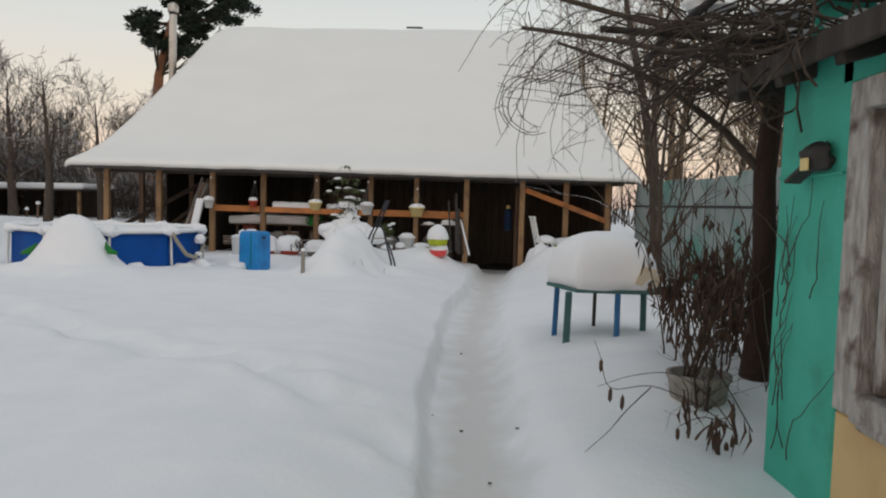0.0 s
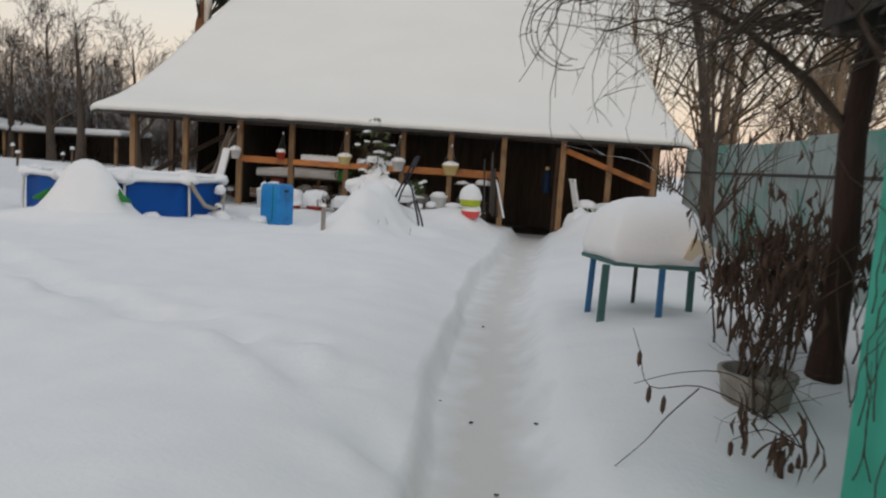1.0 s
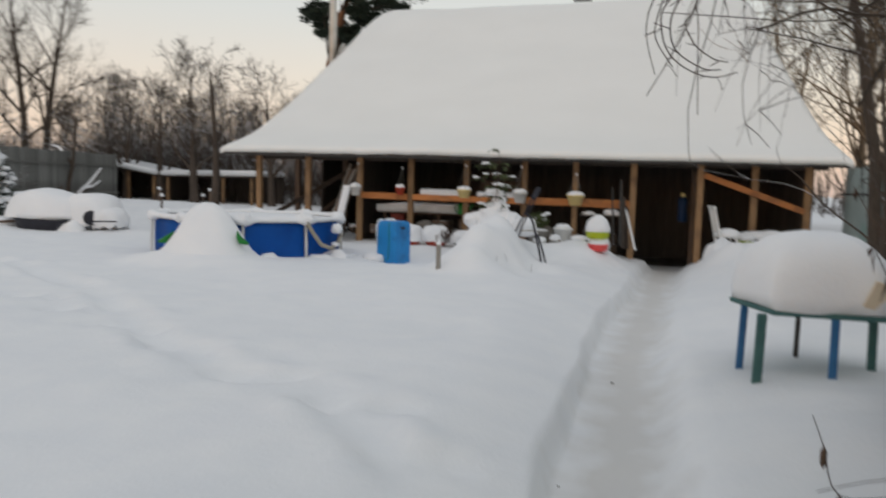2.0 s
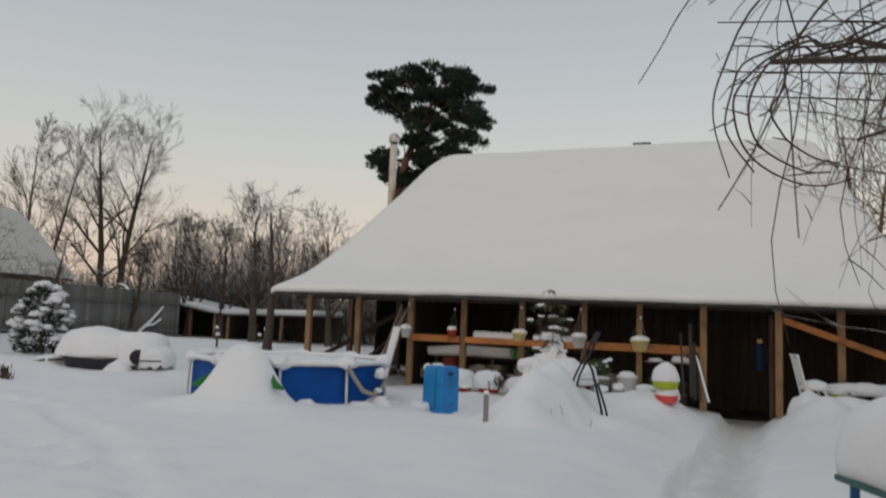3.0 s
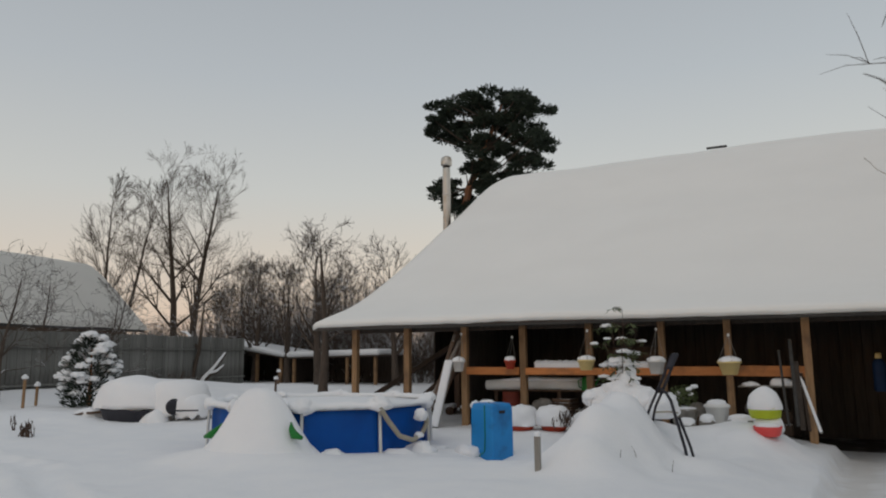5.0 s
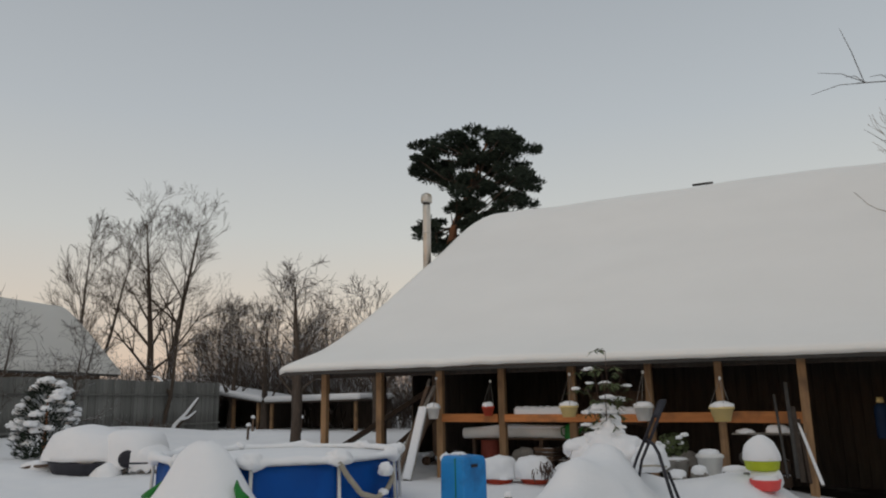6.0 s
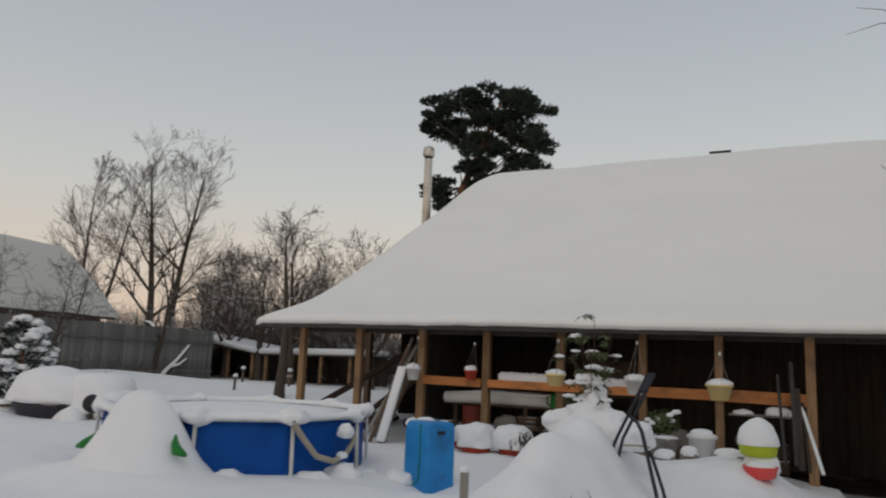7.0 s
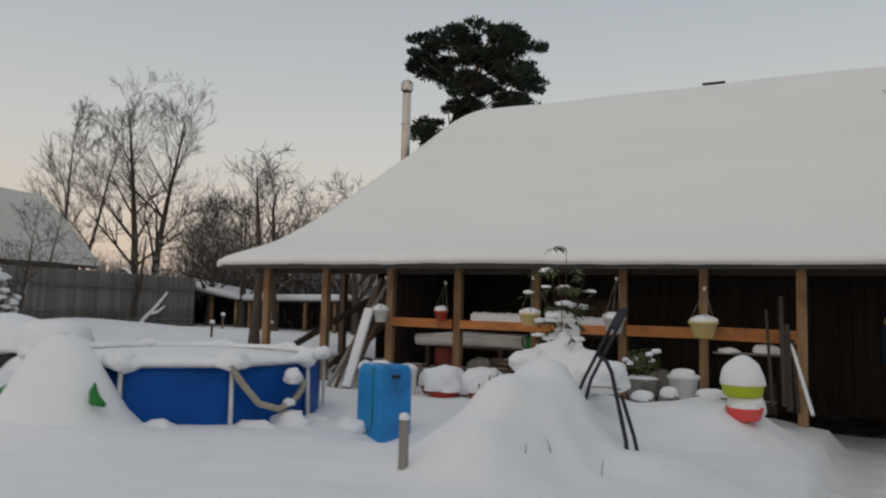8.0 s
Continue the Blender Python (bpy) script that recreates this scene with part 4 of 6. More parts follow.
for k in range(16):
    y = rng.uniform(-0.55, -0.02)
    z = rng.uniform(0.35, 1.3)
    pts = [Vector((-0.02, y, z))]
    dy = rng.uniform(-0.07, 0.05)
    for i in range(7):
        dy += rng.gauss(0, 0.03)
        pts.append(Vector((-0.02 - 0.01 * rng.random(), pts[-1].y + dy * 0.7, pts[-1].z + rng.uniform(0.03, 0.10))))
    ws.append((pts, [0.0034 - 0.0003 * i for i in range(8)], 4))
tube_part("stem_mass", ws, BARK, wall_vine, "", "stuff")
sill_snow = thing("sill_snow", (4.86, -13.99, 0.76), "strip of snow on the window sill", "snow")
part("snow_strip", blob((0, 0, 0), (0.07, 0.8, 0.06), 3, 0.3, 2), SNOW, sill_snow, smooth=True)
nest = thing("bird_box", (4.78, -12.66, 1.74), "dark bark bird feeder with a pale yellow card", "bird feeder")
part("bark_shell", blob((0, 0.0, 0.05), (0.06, 0.10, 0.08), 2, 0.5, 2.5, cut=-0.55), FASCIA, nest, smooth=True)
part("roof_piece", box((-0.02, 0.08, 0.0), (0.08, 0.22, 0.02), (-22, 0, 0)), FASCIA, nest)
part("card", box((-0.065, -0.03, 0.03), (0.01, 0.07, 0.055)), CREAM, nest, "pale yellow card")

# ---- tree beside the house, with hanging shoots ----
yard = thing("vine_tree", (5.27, -10.88, 0.1), "reddish-brown tree hung with tangled bare shoots", "tree")
rng = random.Random(77)
tr = [Vector((0, 0, 0)), Vector((0.03, 0.02, 0.5)), Vector((0.06, 0.05, 1.1)), Vector((0.02, 0.03, 1.7)), Vector((0.05, 0, 2.3)), Vector((0.15, 0.1, 3.0))]
tube_part("trunk", [(tr, [0.125, 0.09, 0.078, 0.074, 0.066, 0.045], 12)], BARKRED, yard)
limb1 = [tr[3], Vector((-0.25, 0.05, 2.0)), Vector((-0.6, 0.05, 2.25)), Vector((-1.0, -0.05, 2.42)), Vector((-1.45, -0.1, 2.55))]
limb2 = [tr[4], Vector((-0.3, 0.5, 2.6)), Vector((-0.9, 0.9, 2.8)), Vector((-1.6, 1.2, 2.95))]
limb3 = [tr[4], Vector((-0.4, -0.1, 2.6)), Vector((-1.0, 0.3, 2.85)), Vector((-1.7, 0.2, 3.0))]
for lb in (limb1, limb2, limb3):
    tube_part("limb", [(lb, [0.034 - 0.006 * i for i in range(len(lb))], 8)], BARK, yard)
shoots = []
for lb in (limb1, limb2, limb3):
    for k in range(34):
        j = rng.randint(1, len(lb) - 2) if len(lb) > 2 else 1
        u = rng.random()
        p = lb[j].lerp(lb[j + 1], u)
        d = Vector((rng.gauss(-0.35, 0.6), rng.gauss(0.1, 0.7), rng.gauss(0.25, 0.5))).normalized()
        L = rng.uniform(0.4, 1.15)
        pts, q = [p.copy()], p.copy()
        curl = rng.uniform(0.25, 0.6)
        tw_ = Vector((rng.gauss(0, 0.25), rng.gauss(0, 0.25), 0))
        for i in range(9):
            d = (d + Vector((0, 0, -curl * 0.55)) + tw_ * 0.3 + Vector((rng.gauss(0, 0.09), rng.gauss(0, 0.09), rng.gauss(0, 0.09)))).normalized()
            q = q + d * L / 9
            if q.x + 5.27 < 3.50 and q.z + 0.1 < 2.9:
                break
            pts.append(q.copy())
        if len(pts) > 2:
            shoots.append((pts, [0.0036 - 0.0003 * i for i in range(len(pts))], 4))
            for i in range(2, len(pts) - 1, 2):
                e = pts[i] + Vector((rng.gauss(0, 0.09), rng.gauss(0, 0.09), rng.gauss(-0.03, 0.09)))
                shoots.append(([pts[i], (pts[i] + e) / 2 + Vector((0, 0, 0.01)), e], [0.003, 0.0024, 0.0015], 3))
# bent canes reaching out over the path from the arbor
for k in range(4):
    c = Vector((-1.69 + rng.gauss(0, 0.02), -1.2 + rng.gauss(0, 0.05), 1.98 + rng.gauss(0, 0.015)))
    ra, rb = 0.115 + 0.022 * k, 0.12 + 0.015 * k
    pts = [Vector((-0.75, -1.0, 2.52)), Vector((-1.25, -1.1, 2.30 + 0.02 * k))]
    for i in range(rng.randint(8, 11)):
        an = radians(70 + 23 * i)
        pts.append(c + Vector((ra * math.cos(an), 0.2 * ra * math.cos(an), rb * math.sin(an))) + Vector((rng.gauss(0, 0.005), 0, rng.gauss(0, 0.005))))
    cane = curved(pts, 3)
    shoots.append((cane, [0.0034 - 0.0016 * i / len(cane) for i in range(len(cane))], 5))
    for i in range(6, len(cane) - 2, 5):
        e = cane[i] + Vector((-0.05 * rng.random() - 0.01, 0, rng.uniform(-0.02, 0.03)))
        shoots.append(([cane[i], e], [0.0022, 0.001], 4))
for k in range(4):
    z0 = 1.99 + 0.055 * k
    pts = curved([Vector((-1.1, -1.2, z0 + 0.03)), Vector((-1.4, -1.22, z0 - 0.01)), Vector((-1.68, -1.25, z0 + 0.005)), Vector((-1.86 - 0.03 * (k % 2), -1.26, z0 + 0.02))])
    shoots.append((pts, [0.0026 - 0.0013 * i / len(pts) for i in range(len(pts))], 4))
for pts in (((-1.45, -0.7, 2.95), (-1.75, -0.75, 2.72), (-1.96, -0.76, 2.46), (-2.04, -0.76, 2.32), (-2.10, -0.76, 2.22)),
            ((-1.45, -1.1, 2.45), (-1.70, -1.25, 2.18), (-1.78, -1.3, 1.97), (-1.84, -1.33, 1.84), (-1.89, -1.35, 1.75)),
            ((-1.55, -1.25, 2.42), (-1.80, -1.38, 2.18), (-1.88, -1.42, 2.02), (-1.90, -1.42, 1.92), (-1.87, -1.42, 1.80)),
            ((-1.5, -1.1, 2.45), (-1.74, -1.25, 2.12), (-1.75, -1.28, 1.95), (-1.74, -1.3, 1.70))):
    cane = curved([Vector(p) for p in pts])
    shoots.append((cane, [0.0028 - 0.0016 * i / len(cane) for i in range(len(cane))], 4))
for x, y, z0, z1 in ((-1.65, -0.12, 2.75, 1.48), (-1.4, 0.1, 2.7, 1.7), (-0.9, 0.2, 2.6, 1.6)):
    pts = [Vector((x + 0.05 * math.sin(i * 0.9), y + 0.03 * math.cos(i * 1.3), z0 + (z1 - z0) * i / 7)) for i in range(8)]
    shoots.append((pts, [0.0036 - 0.0003 * i for i in range(8)], 4))
tube_part("shoot_tangle", shoots, BARK, yard, "tangle of thin bare shoots", "stuff")

# ---- overhanging bough nearer the barn ----
ash = thing("ash_tree", (6.5, -3.6, 0.45), "slender bare ash tree leaning over the yard", "tree")
tube_part("trunk", [([Vector((0, 0, -0.1)), Vector((-0.1, 0, 1.6)), Vector((-0.35, 0, 3.0)), Vector((-0.7, -0.1, 4.4)), Vector((-0.9, -0.1, 6.0))], [0.09, 0.08, 0.065, 0.045, 0.02], 8)], BARK, ash)
rng = random.Random(8)
bo = [([Vector((-0.5, -0.05, 3.4)), Vector((-1.1, -0.2, 3.75)), Vector((-1.8, -0.3, 3.95)), Vector((-2.5, -0.4, 4.0))], [0.022, 0.014, 0.009, 0.004], 5),
      ([Vector((-0.4, -0.05, 3.0)), Vector((-1.1, 0.1, 3.25)), Vector((-1.8, 0.1, 3.4)), Vector((-2.2, 0.1, 3.32))], [0.02, 0.013, 0.008, 0.003], 5)]
for pts, rad, n_ in list(bo):
    for k in range(26):
        j = rng.randint(0, 2)
        p = pts[j].lerp(pts[j + 1], rng.random())
        e = p + Vector((rng.uniform(-0.5, 0.1), rng.gauss(0, 0.25), rng.gauss(0.05, 0.22)))
        bo.append(([p, (p + e) / 2 + Vector((0, 0, 0.04)), e], [0.005, 0.004, 0.002], 3))
tube_part("bough", bo, BARKSNOW, ash)
# ---- hazel ----
bough = bare_tree("hazel_bush", (6.0, -5.6, 0.3), 4.2, 0.05, 61, "bare hazel bush beside the sheet fence", BARKSNOW, trunks=2, depth=3, up=0.12, bend=0.35, spread=0.7, kids=(2, 3), trunk_share=0.3, min_r=0.004)

# ---- planter and dried plants ----
planter = thing("planter", (4.78, -11.25, 0.16), "weathered grey wooden tub planter", "planter")
part("tub", lathe([(0.14, 0.0), (0.15, 0.02), (0.19, 0.30), (0.205, 0.32), (0.205, 0.35), (0.175, 0.35), (0.17, 0.30), (0.02, 0.28)], 20), GREYWOOD, planter, smooth=True)
part("hoop", lathe([(0.166, 0.10), (0.173, 0.10), (0.178, 0.13), (0.17, 0.13)], 20), FASCIA, planter, smooth=True)


def dried_plant(name, loc, n, spread, height, seed, label, droop=0.5):
    rng = random.Random(seed)
    t = thing(name, loc, label, "dried plant")
    st, vs, fs = [], [], []
    for i in range(n):
        a, r = rng.uniform(0, 6.28), spread * rng.uniform(0.05, 0.45)
        p = Vector((r * math.cos(a), r * math.sin(a), 0))
        d = Vector((rng.gauss(0, 0.22), rng.gauss(0, 0.22), 1))
        pts, q = [p], p.copy()
        h = height * rng.uniform(0.6, 1.1)
        for k in range(6):
            d = (d + Vector((rng.gauss(0, 0.14), rng.gauss(0, 0.14), -0.04 * k * droop))).normalized()
            q = q + d * h / 6
            pts.append(q.copy())
        st.append((pts, [0.008 - 0.0009 * k for k in range(7)], 4))
        for k in range(3, 7):
            for m in range(rng.randint(0, 2)):
                c = pts[k] + Vector((rng.gauss(0, 0.035), rng.gauss(0, 0.035), 0))
                L, w = rng.uniform(0.06, 0.24), rng.uniform(0.008, 0.024)
                b = len(vs)
                ax = Vector((rng.gauss(0, 1), rng.gauss(0, 1), 0)).normalized()
                nn = Vector((-ax.y, ax.x, 0)) * w * 0.6
                mid = c + Vector((rng.gauss(0, 0.02), rng.gauss(0, 0.02), -L * 0.5))
                vs += [c, mid + ax * w, mid + nn, mid - ax * w, mid - nn, c + Vector((rng.gauss(0, 0.02), rng.gauss(0, 0.02), -L))]
                fs += [(b, b + 1, b + 2), (b, b + 2, b + 3), (b, b + 3, b + 4), (b, b + 4, b + 1), (b + 5, b + 2, b + 1), (b + 5, b + 3, b + 2), (b + 5, b + 4, b + 3), (b + 5, b + 1, b + 4)]
    tube_part("stalk_mass", st, DRYLEAF, t, "", "stuff")
    mesh_part("leaves", vs, fs, DRYLEAF, t, "shrivelled dark brown leaves", True, "stuff")
    return t


dried_plant("dried_flowers", (5.25, -9.95, 0.32), 20, 0.9, 1.5, 31, "tall dead flower stalks with shrivelled dark leaves")
dried_plant("dried_flowers", (5.75, -9.2, 0.32), 20, 1.2, 1.5, 32, "tall dead flower stalks with shrivelled dark leaves")
dried_plant("dried_flowers", (4.80, -11.2, 0.44), 14, 0.45, 0.95, 33, "dead stems standing in a wooden tub")
dried_plant("dried_flowers", (5.05, -10.5, 0.30), 13, 0.8, 1.2, 34, "tall dead flower stalks with shrivelled dark leaves")
dried_plant("dried_flowers", (5.5, -10.2, 0.30), 16, 0.7, 1.7, 37, "tall dead flower stalks with shrivelled dark leaves")
dried_plant("dried_flowers", (4.66, -12.0, 0.30), 5, 0.4, 0.3, 40, "low dead stems poking out of the snow")
dried_plant("dried_flowers", (5.02, -10.7, 0.78), 30, 0.8, 0.5, 45, "dense clump of shrivelled dark leaves above the tub", 1.2)
dried_plant("dried_flowers", (5.25, -10.35, 0.70), 26, 0.8, 0.65, 46, "dense clump of shrivelled dark leaves above the tub", 1.2)
twig_bush = bare_tree("currant_bush", (4.75, -11.45, 0.32), 0.9, 0.012, 91, "low tangled bare currant bush in the snow", BARK, trunks=3, depth=2, up=0.05, bend=0.4, spread=0.9, kids=(2, 3), trunk_share=0.2, min_r=0.002)
low = thing("rose_shoot", (4.82, -11.8, 0.3), "arching bare rose shoots over the snow", "rose")
ro = []
for pts in ([(0, 0, 0), (-0.12, 0.05, 0.16), (-0.32, 0.12, 0.29), (-0.55, 0.15, 0.27), (-0.76, 0.17, 0.19)],
            [(0, 0.1, 0), (-0.2, 0.15, 0.12), (-0.45, 0.15, 0.21), (-0.68, 0.18, 0.18), (-0.74, 0.2, 0.35), (-0.78, 0.22, 0.46)],
            [(-0.45, 0.15, 0.2), (-0.62, 0.0, 0.1), (-0.75, -0.15, 0.02), (-0.9, -0.3, -0.05)],
            [(0, 0, 0), (-0.2, -0.08, 0.1), (-0.36, -0.12, 0.05)], [(0.1, 0, 0), (-0.05, 0.2, 0.3), (-0.2, 0.3, 0.42)]):
    cane = curved([Vector(p) for p in pts])
    ro.append((cane, [0.0042 - 0.0026 * i / len(cane) for i in range(len(cane))], 5))
tube_part("shoot_tangle", ro, BARKRED, low, "", "stuff")
vs, fs = [], []
for x, y, z in ((-0.74, 0.2, 0.35), (-0.68, 0.18, 0.18), (-0.62, 0.12, 0.15), (-0.36, -0.12, 0.05), (-0.05, -0.1, 0.0), (-0.1, -0.15, -0.02)):
    bm = blob((x, y, z - 0.04), (0.014, 0.014, 0.05), x * 9, 0.3, 2, 1, -1)
    part("dead_leaf", bm, DRYLEAF, low, smooth=True)

# ---- garden table with snow ----
table = thing("garden_table", (4.60, -8.98, 0.3), "five-legged garden table with blue and green legs", "table")
ring = []
for k in range(5):
    a = radians(90 + 72 * k)
    ring.append((0.57 * math.cos(a), 0.5 * math.sin(a)))
bm = bmesh.new()
lo = [bm.verts.new((x, y, 0.485)) for x, y in ring]
hi = [bm.verts.new((x, y, 0.52)) for x, y in ring]
bm.faces.new(lo), bm.faces.new(hi)
for k in range(5):
    bm.faces.new((lo[k], lo[(k + 1) % 5], hi[(k + 1) % 5], hi[k]))
bmesh.ops.bevel(bm, geom=bm.edges[:], offset=0.008, segments=1, affect='EDGES')
TEAL = material("dark_teal_paint", (0.03, 0.09, 0.09), (0.06, 0.14, 0.13), 0.6, 6, 0.2, 50, vary=0.1)
LEGBLUE = material("blue_leg_paint", (0.02, 0.10, 0.24), (0.04, 0.15, 0.32), 0.6, 6, 0.2, 50)
part("tabletop", bm, TEAL, table, "thin dark tabletop edge")
for (x, y), m, w in zip([(-0.02, 0.44), (-0.49, 0.1), (-0.44, -0.42), (0.05, -0.42), (0.40, -0.04)], (FASCIA, LEGBLUE, TEAL, LEGBLUE, TEAL), (0.035, 0.05, 0.06, 0.05, 0.055)):
    part("leg", bar((x * 0.9, y * 0.9, 0.49), (x * 0.93, y * 0.93, -0.1), w, w * 0.7, 0.008), m, table)
tsnow = thing("table_snow", (4.60, -8.98, 0.82), "high domed block of snow on the garden table", "snow")
bm = bmesh.new()
rings = []
N = 60
rng = random.Random(2)
for z, k in ((0.0, 0.97), (0.10, 0.99), (0.22, 0.96), (0.32, 0.88), (0.40, 0.74), (0.46, 0.56), (0.495, 0.36), (0.51, 0.15)):
    ringv = []
    for i in range(N):
        a = 2 * math.pi * i / N
        f = ((a - math.pi / 2) % (2 * math.pi / 5)) - math.pi / 5
        edge = math.cos(math.pi / 5) / math.cos(f)
        rr = 0.54 * (edge * (1 - z) + 0.93 * z) * k * (1 + 0.04 * noise.noise((math.cos(a) * 2, math.sin(a) * 2, z * 3)))
        ringv.append(bm.verts.new((1.05 * rr * math.cos(a) - 0.05 * z, rr * 0.94 * math.sin(a), z + 0.02 * noise.noise((a, z * 4, 3)))))
    rings.append(ringv)
for a, b in zip(rings, rings[1:]):
    for k in range(N):
        bm.faces.new((a[k], a[(k + 1) % N], b[(k + 1) % N], b[k]))
bm.faces.new(rings[0]), bm.faces.new(rings[-1])
part("snow_block", bm, SNOW, tsnow, smooth=True)
TAN = material("stained_snow", (0.68, 0.56, 0.40), (0.78, 0.69, 0.54), 0.8, 7, 0.3, 40)
card = thing("cardboard", (4.86, -9.42, 0.83), "pale cardboard flap sticking out of the table snow", "cardboard")
part("flap", box((0.02, 0.02, 0.12), (0.16, 0.012, 0.18), (16, 14, 18), bev=0.003), TAN, card)
part("flap", box((0.13, 0.08, 0.08), (0.09, 0.012, 0.13), (14, -6, 38), bev=0.003), TAN, card)

# ---- hanging pots ----
def hanging_pot(loc, r, h, mat, label, seed, hook=1.97):
    t = thing("hanging_pot", loc, label, "flower pot", "hanging pots on the barn front")
    pot = part("pot", lathe([(r * 0.62, -h), (r * 0.66, -h * 0.98), (r * 0.95, -0.03), (r * 1.05, -0.03), (r * 1.05, 0.0), (r * 0.92, 0.0), (r * 0.9, -0.05), (0.01, -0.06)], 20), mat, t, smooth=True)
    part("snow_cap", blob((0, 0, 0.0), (r * 1.0, r * 1.0, 0.075), seed, 0.2, 1.8, 3, -0.2), SNOW, t, smooth=True)
    top = Vector((0.0, 0.12, hook - loc[2]))
    for k in range(3):
        a = 2.1 * k + seed
        tube_part("cord", [([Vector((r * math.cos(a), r * math.sin(a), 0)), top], [0.004, 0.004], 4)], GREYWOOD, t)
    part("hook", blob((top.x, top.y, top.z), (0.02, 0.02, 0.03), seed, 0.2, 2, 2, -1), WHITE, t, smooth=True)
    return t


hanging_pot((-2.27, -0.34, 1.50), 0.115, 0.19, WHITE, "white hanging flower pot capped with snow", 1.0)
hanging_pot((-1.34, -0.22, 1.50), 0.10, 0.15, REDPLASTIC, "red hanging flower pot capped with snow", 2.0, 1.9)
hanging_pot((0.05, -0.40, 1.50), 0.14, 0.17, CREAM, "pale yellow hanging flower pot capped with snow", 3.0)
hanging_pot((1.16, -0.38, 1.48), 0.14, 0.21, WHITE, "white hanging flower pot capped with snow", 4.0)
hanging_pot((2.23, -0.42, 1.46), 0.165, 0.20, CREAM, "pale yellow hanging flower pot capped with snow", 5.0, 1.85)

# ---- clutter along the barn front ----
def snow_cap(bm_list, parent):
    for c, s, sd in bm_list:
        part("snow_cap", blob(c, s, sd, 0.22, 1.7, 3, -0.3), SNOW, parent, smooth=True)


def trough(loc, w, label):
    t = thing("flower_trough", loc, label, "flower trough", "troughs on the rail")
    part("box", box((0, 0, 0), (w, 0.2, 0.12), bev=0.012), FASCIA, t)
    n = int(w / 0.12)
    part("snow_slab", box((0, -0.01, 0.10), (w * 0.97, 0.24, 0.13), bev=0.03), SNOW, t)
    for k in range(n):
        part("snow_cap", blob((-w / 2 + 0.08 + k * (w - 0.16) / max(n - 1, 1), 0, 0.15), (0.09, 0.11, 0.045), k + w, 0.3, 2, 2, -0.3), SNOW, t, smooth=True)
    return t


trough((-0.56, 0.12, 1.30), 0.88, "dark flower trough heaped with snow")
trough((0.62, 0.15, 1.28), 0.85, "dark flower trough heaped with snow")
roll = thing("sheet_roll", (-1.0, 0.42, 1.08), "long pale roll of sheeting dusted with snow", "roll")
tube_part("roll_body", [([(-1.05, 0, -0.03), (-0.4, 0, 0.0), (0.3, 0.02, 0.0), (0.92, 0, -0.02)], [0.09, 0.1, 0.1, 0.09], 14)], WHITE, roll)
part("snow_cap", blob((0.1, -0.02, 0.07), (0.85, 0.09, 0.05), 7, 0.25, 1.7), SNOW, roll, smooth=True)
shelf = thing("slatted_shelf", (-0.9, 0.7, 0), "dark rough shelf of poles under the barn roof", "shelf")
for z in (0.96, 0.62):
    part("board", box((0.2, 0, z), (2.6, 0.5, 0.03)), BROWNWOOD, shelf)
for x in (-1.0, 0.2, 1.45):
    part("leg", bar((x, -0.2, 0), (x, -0.2, 1.0), 0.06, 0.06), BROWNWOOD, shelf)
DULLRED = material("dull_red_metal", (0.16, 0.03, 0.02), (0.25, 0.06, 0.04), 0.7, 5, 0.3, 40, stain=(0.09, 0.03, 0.02))
drum = thing("red_drum", (-1.62, 0.55, 0.0), "dull red steel drum inside the barn", "drum")
part("shell", lathe([(0.17, 0.3), (0.17, 0.5), (0.178, 0.52), (0.17, 0.54), (0.17, 0.72), (0.178, 0.74), (0.17, 0.76), (0.17, 0.93), (0.15, 0.93)], 24), DULLRED, drum, smooth=True)
part("base", lathe([(0.16, 0.0), (0.17, 0.3)], 24), DULLRED, drum, smooth=True)
for i, (x, y, z, s, rz) in enumerate([(-1.95, 0.2, 0.62, (0.3, 0.25, 0.18), 10), (-0.6, 0.5, 0.73, (0.35, 0.3, 0.2), -12), (-0.1, 0.35, 0.75, (0.2, 0.2, 0.24), 6), (0.5, 0.5, 0.3, (0.4, 0.35, 0.5), 14), (1.75, 0.5, 0.35, (0.5, 0.4, 0.5), -6), (2.75, 0.6, 0.4, (0.45, 0.4, 0.6), 8), (-1.1, 0.35, 0.28, (0.4, 0.3, 0.4), 4)]):
    t = thing("crate", (x, y, z), "dim wooden crate stacked in the barn shade", "crate", "crates", rz=rz)
    for k in range(3):
        part("slat", box((0, -s[1] / 2, (k - 1) * s[2] / 3), (s[0], 0.02, s[2] / 3.5)), BROWNWOOD, t)
        part("slat", box((-s[0] / 2, 0.012, (k - 1) * s[2] / 3), (0.02, s[1] - 0.03, s[2] / 3.5)), BROWNWOOD, t)
        part("slat", box((s[0] / 2, 0.012, (k - 1) * s[2] / 3), (0.02, s[1] - 0.03, s[2] / 3.5)), BROWNWOOD, t)
    part("base", box((0, 0.01, -s[2] / 2 - 0.01), (s[0], s[1], 0.02)), BROWNWOOD, t)
can = thing("watering_can", (-0.12, 0.25, 0.98), "green plastic watering can on a shelf", "watering can")
part("body", lathe([(0.10, 0), (0.105, 0.02), (0.09, 0.20), (0.07, 0.23)], 18), GREENPLASTIC, can, smooth=True)
tube_part("spout", [([(0.09, 0, 0.04), (0.17, 0, 0.15), (0.22, 0, 0.23)], [0.022, 0.016, 0.014], 8)], GREENPLASTIC, can)
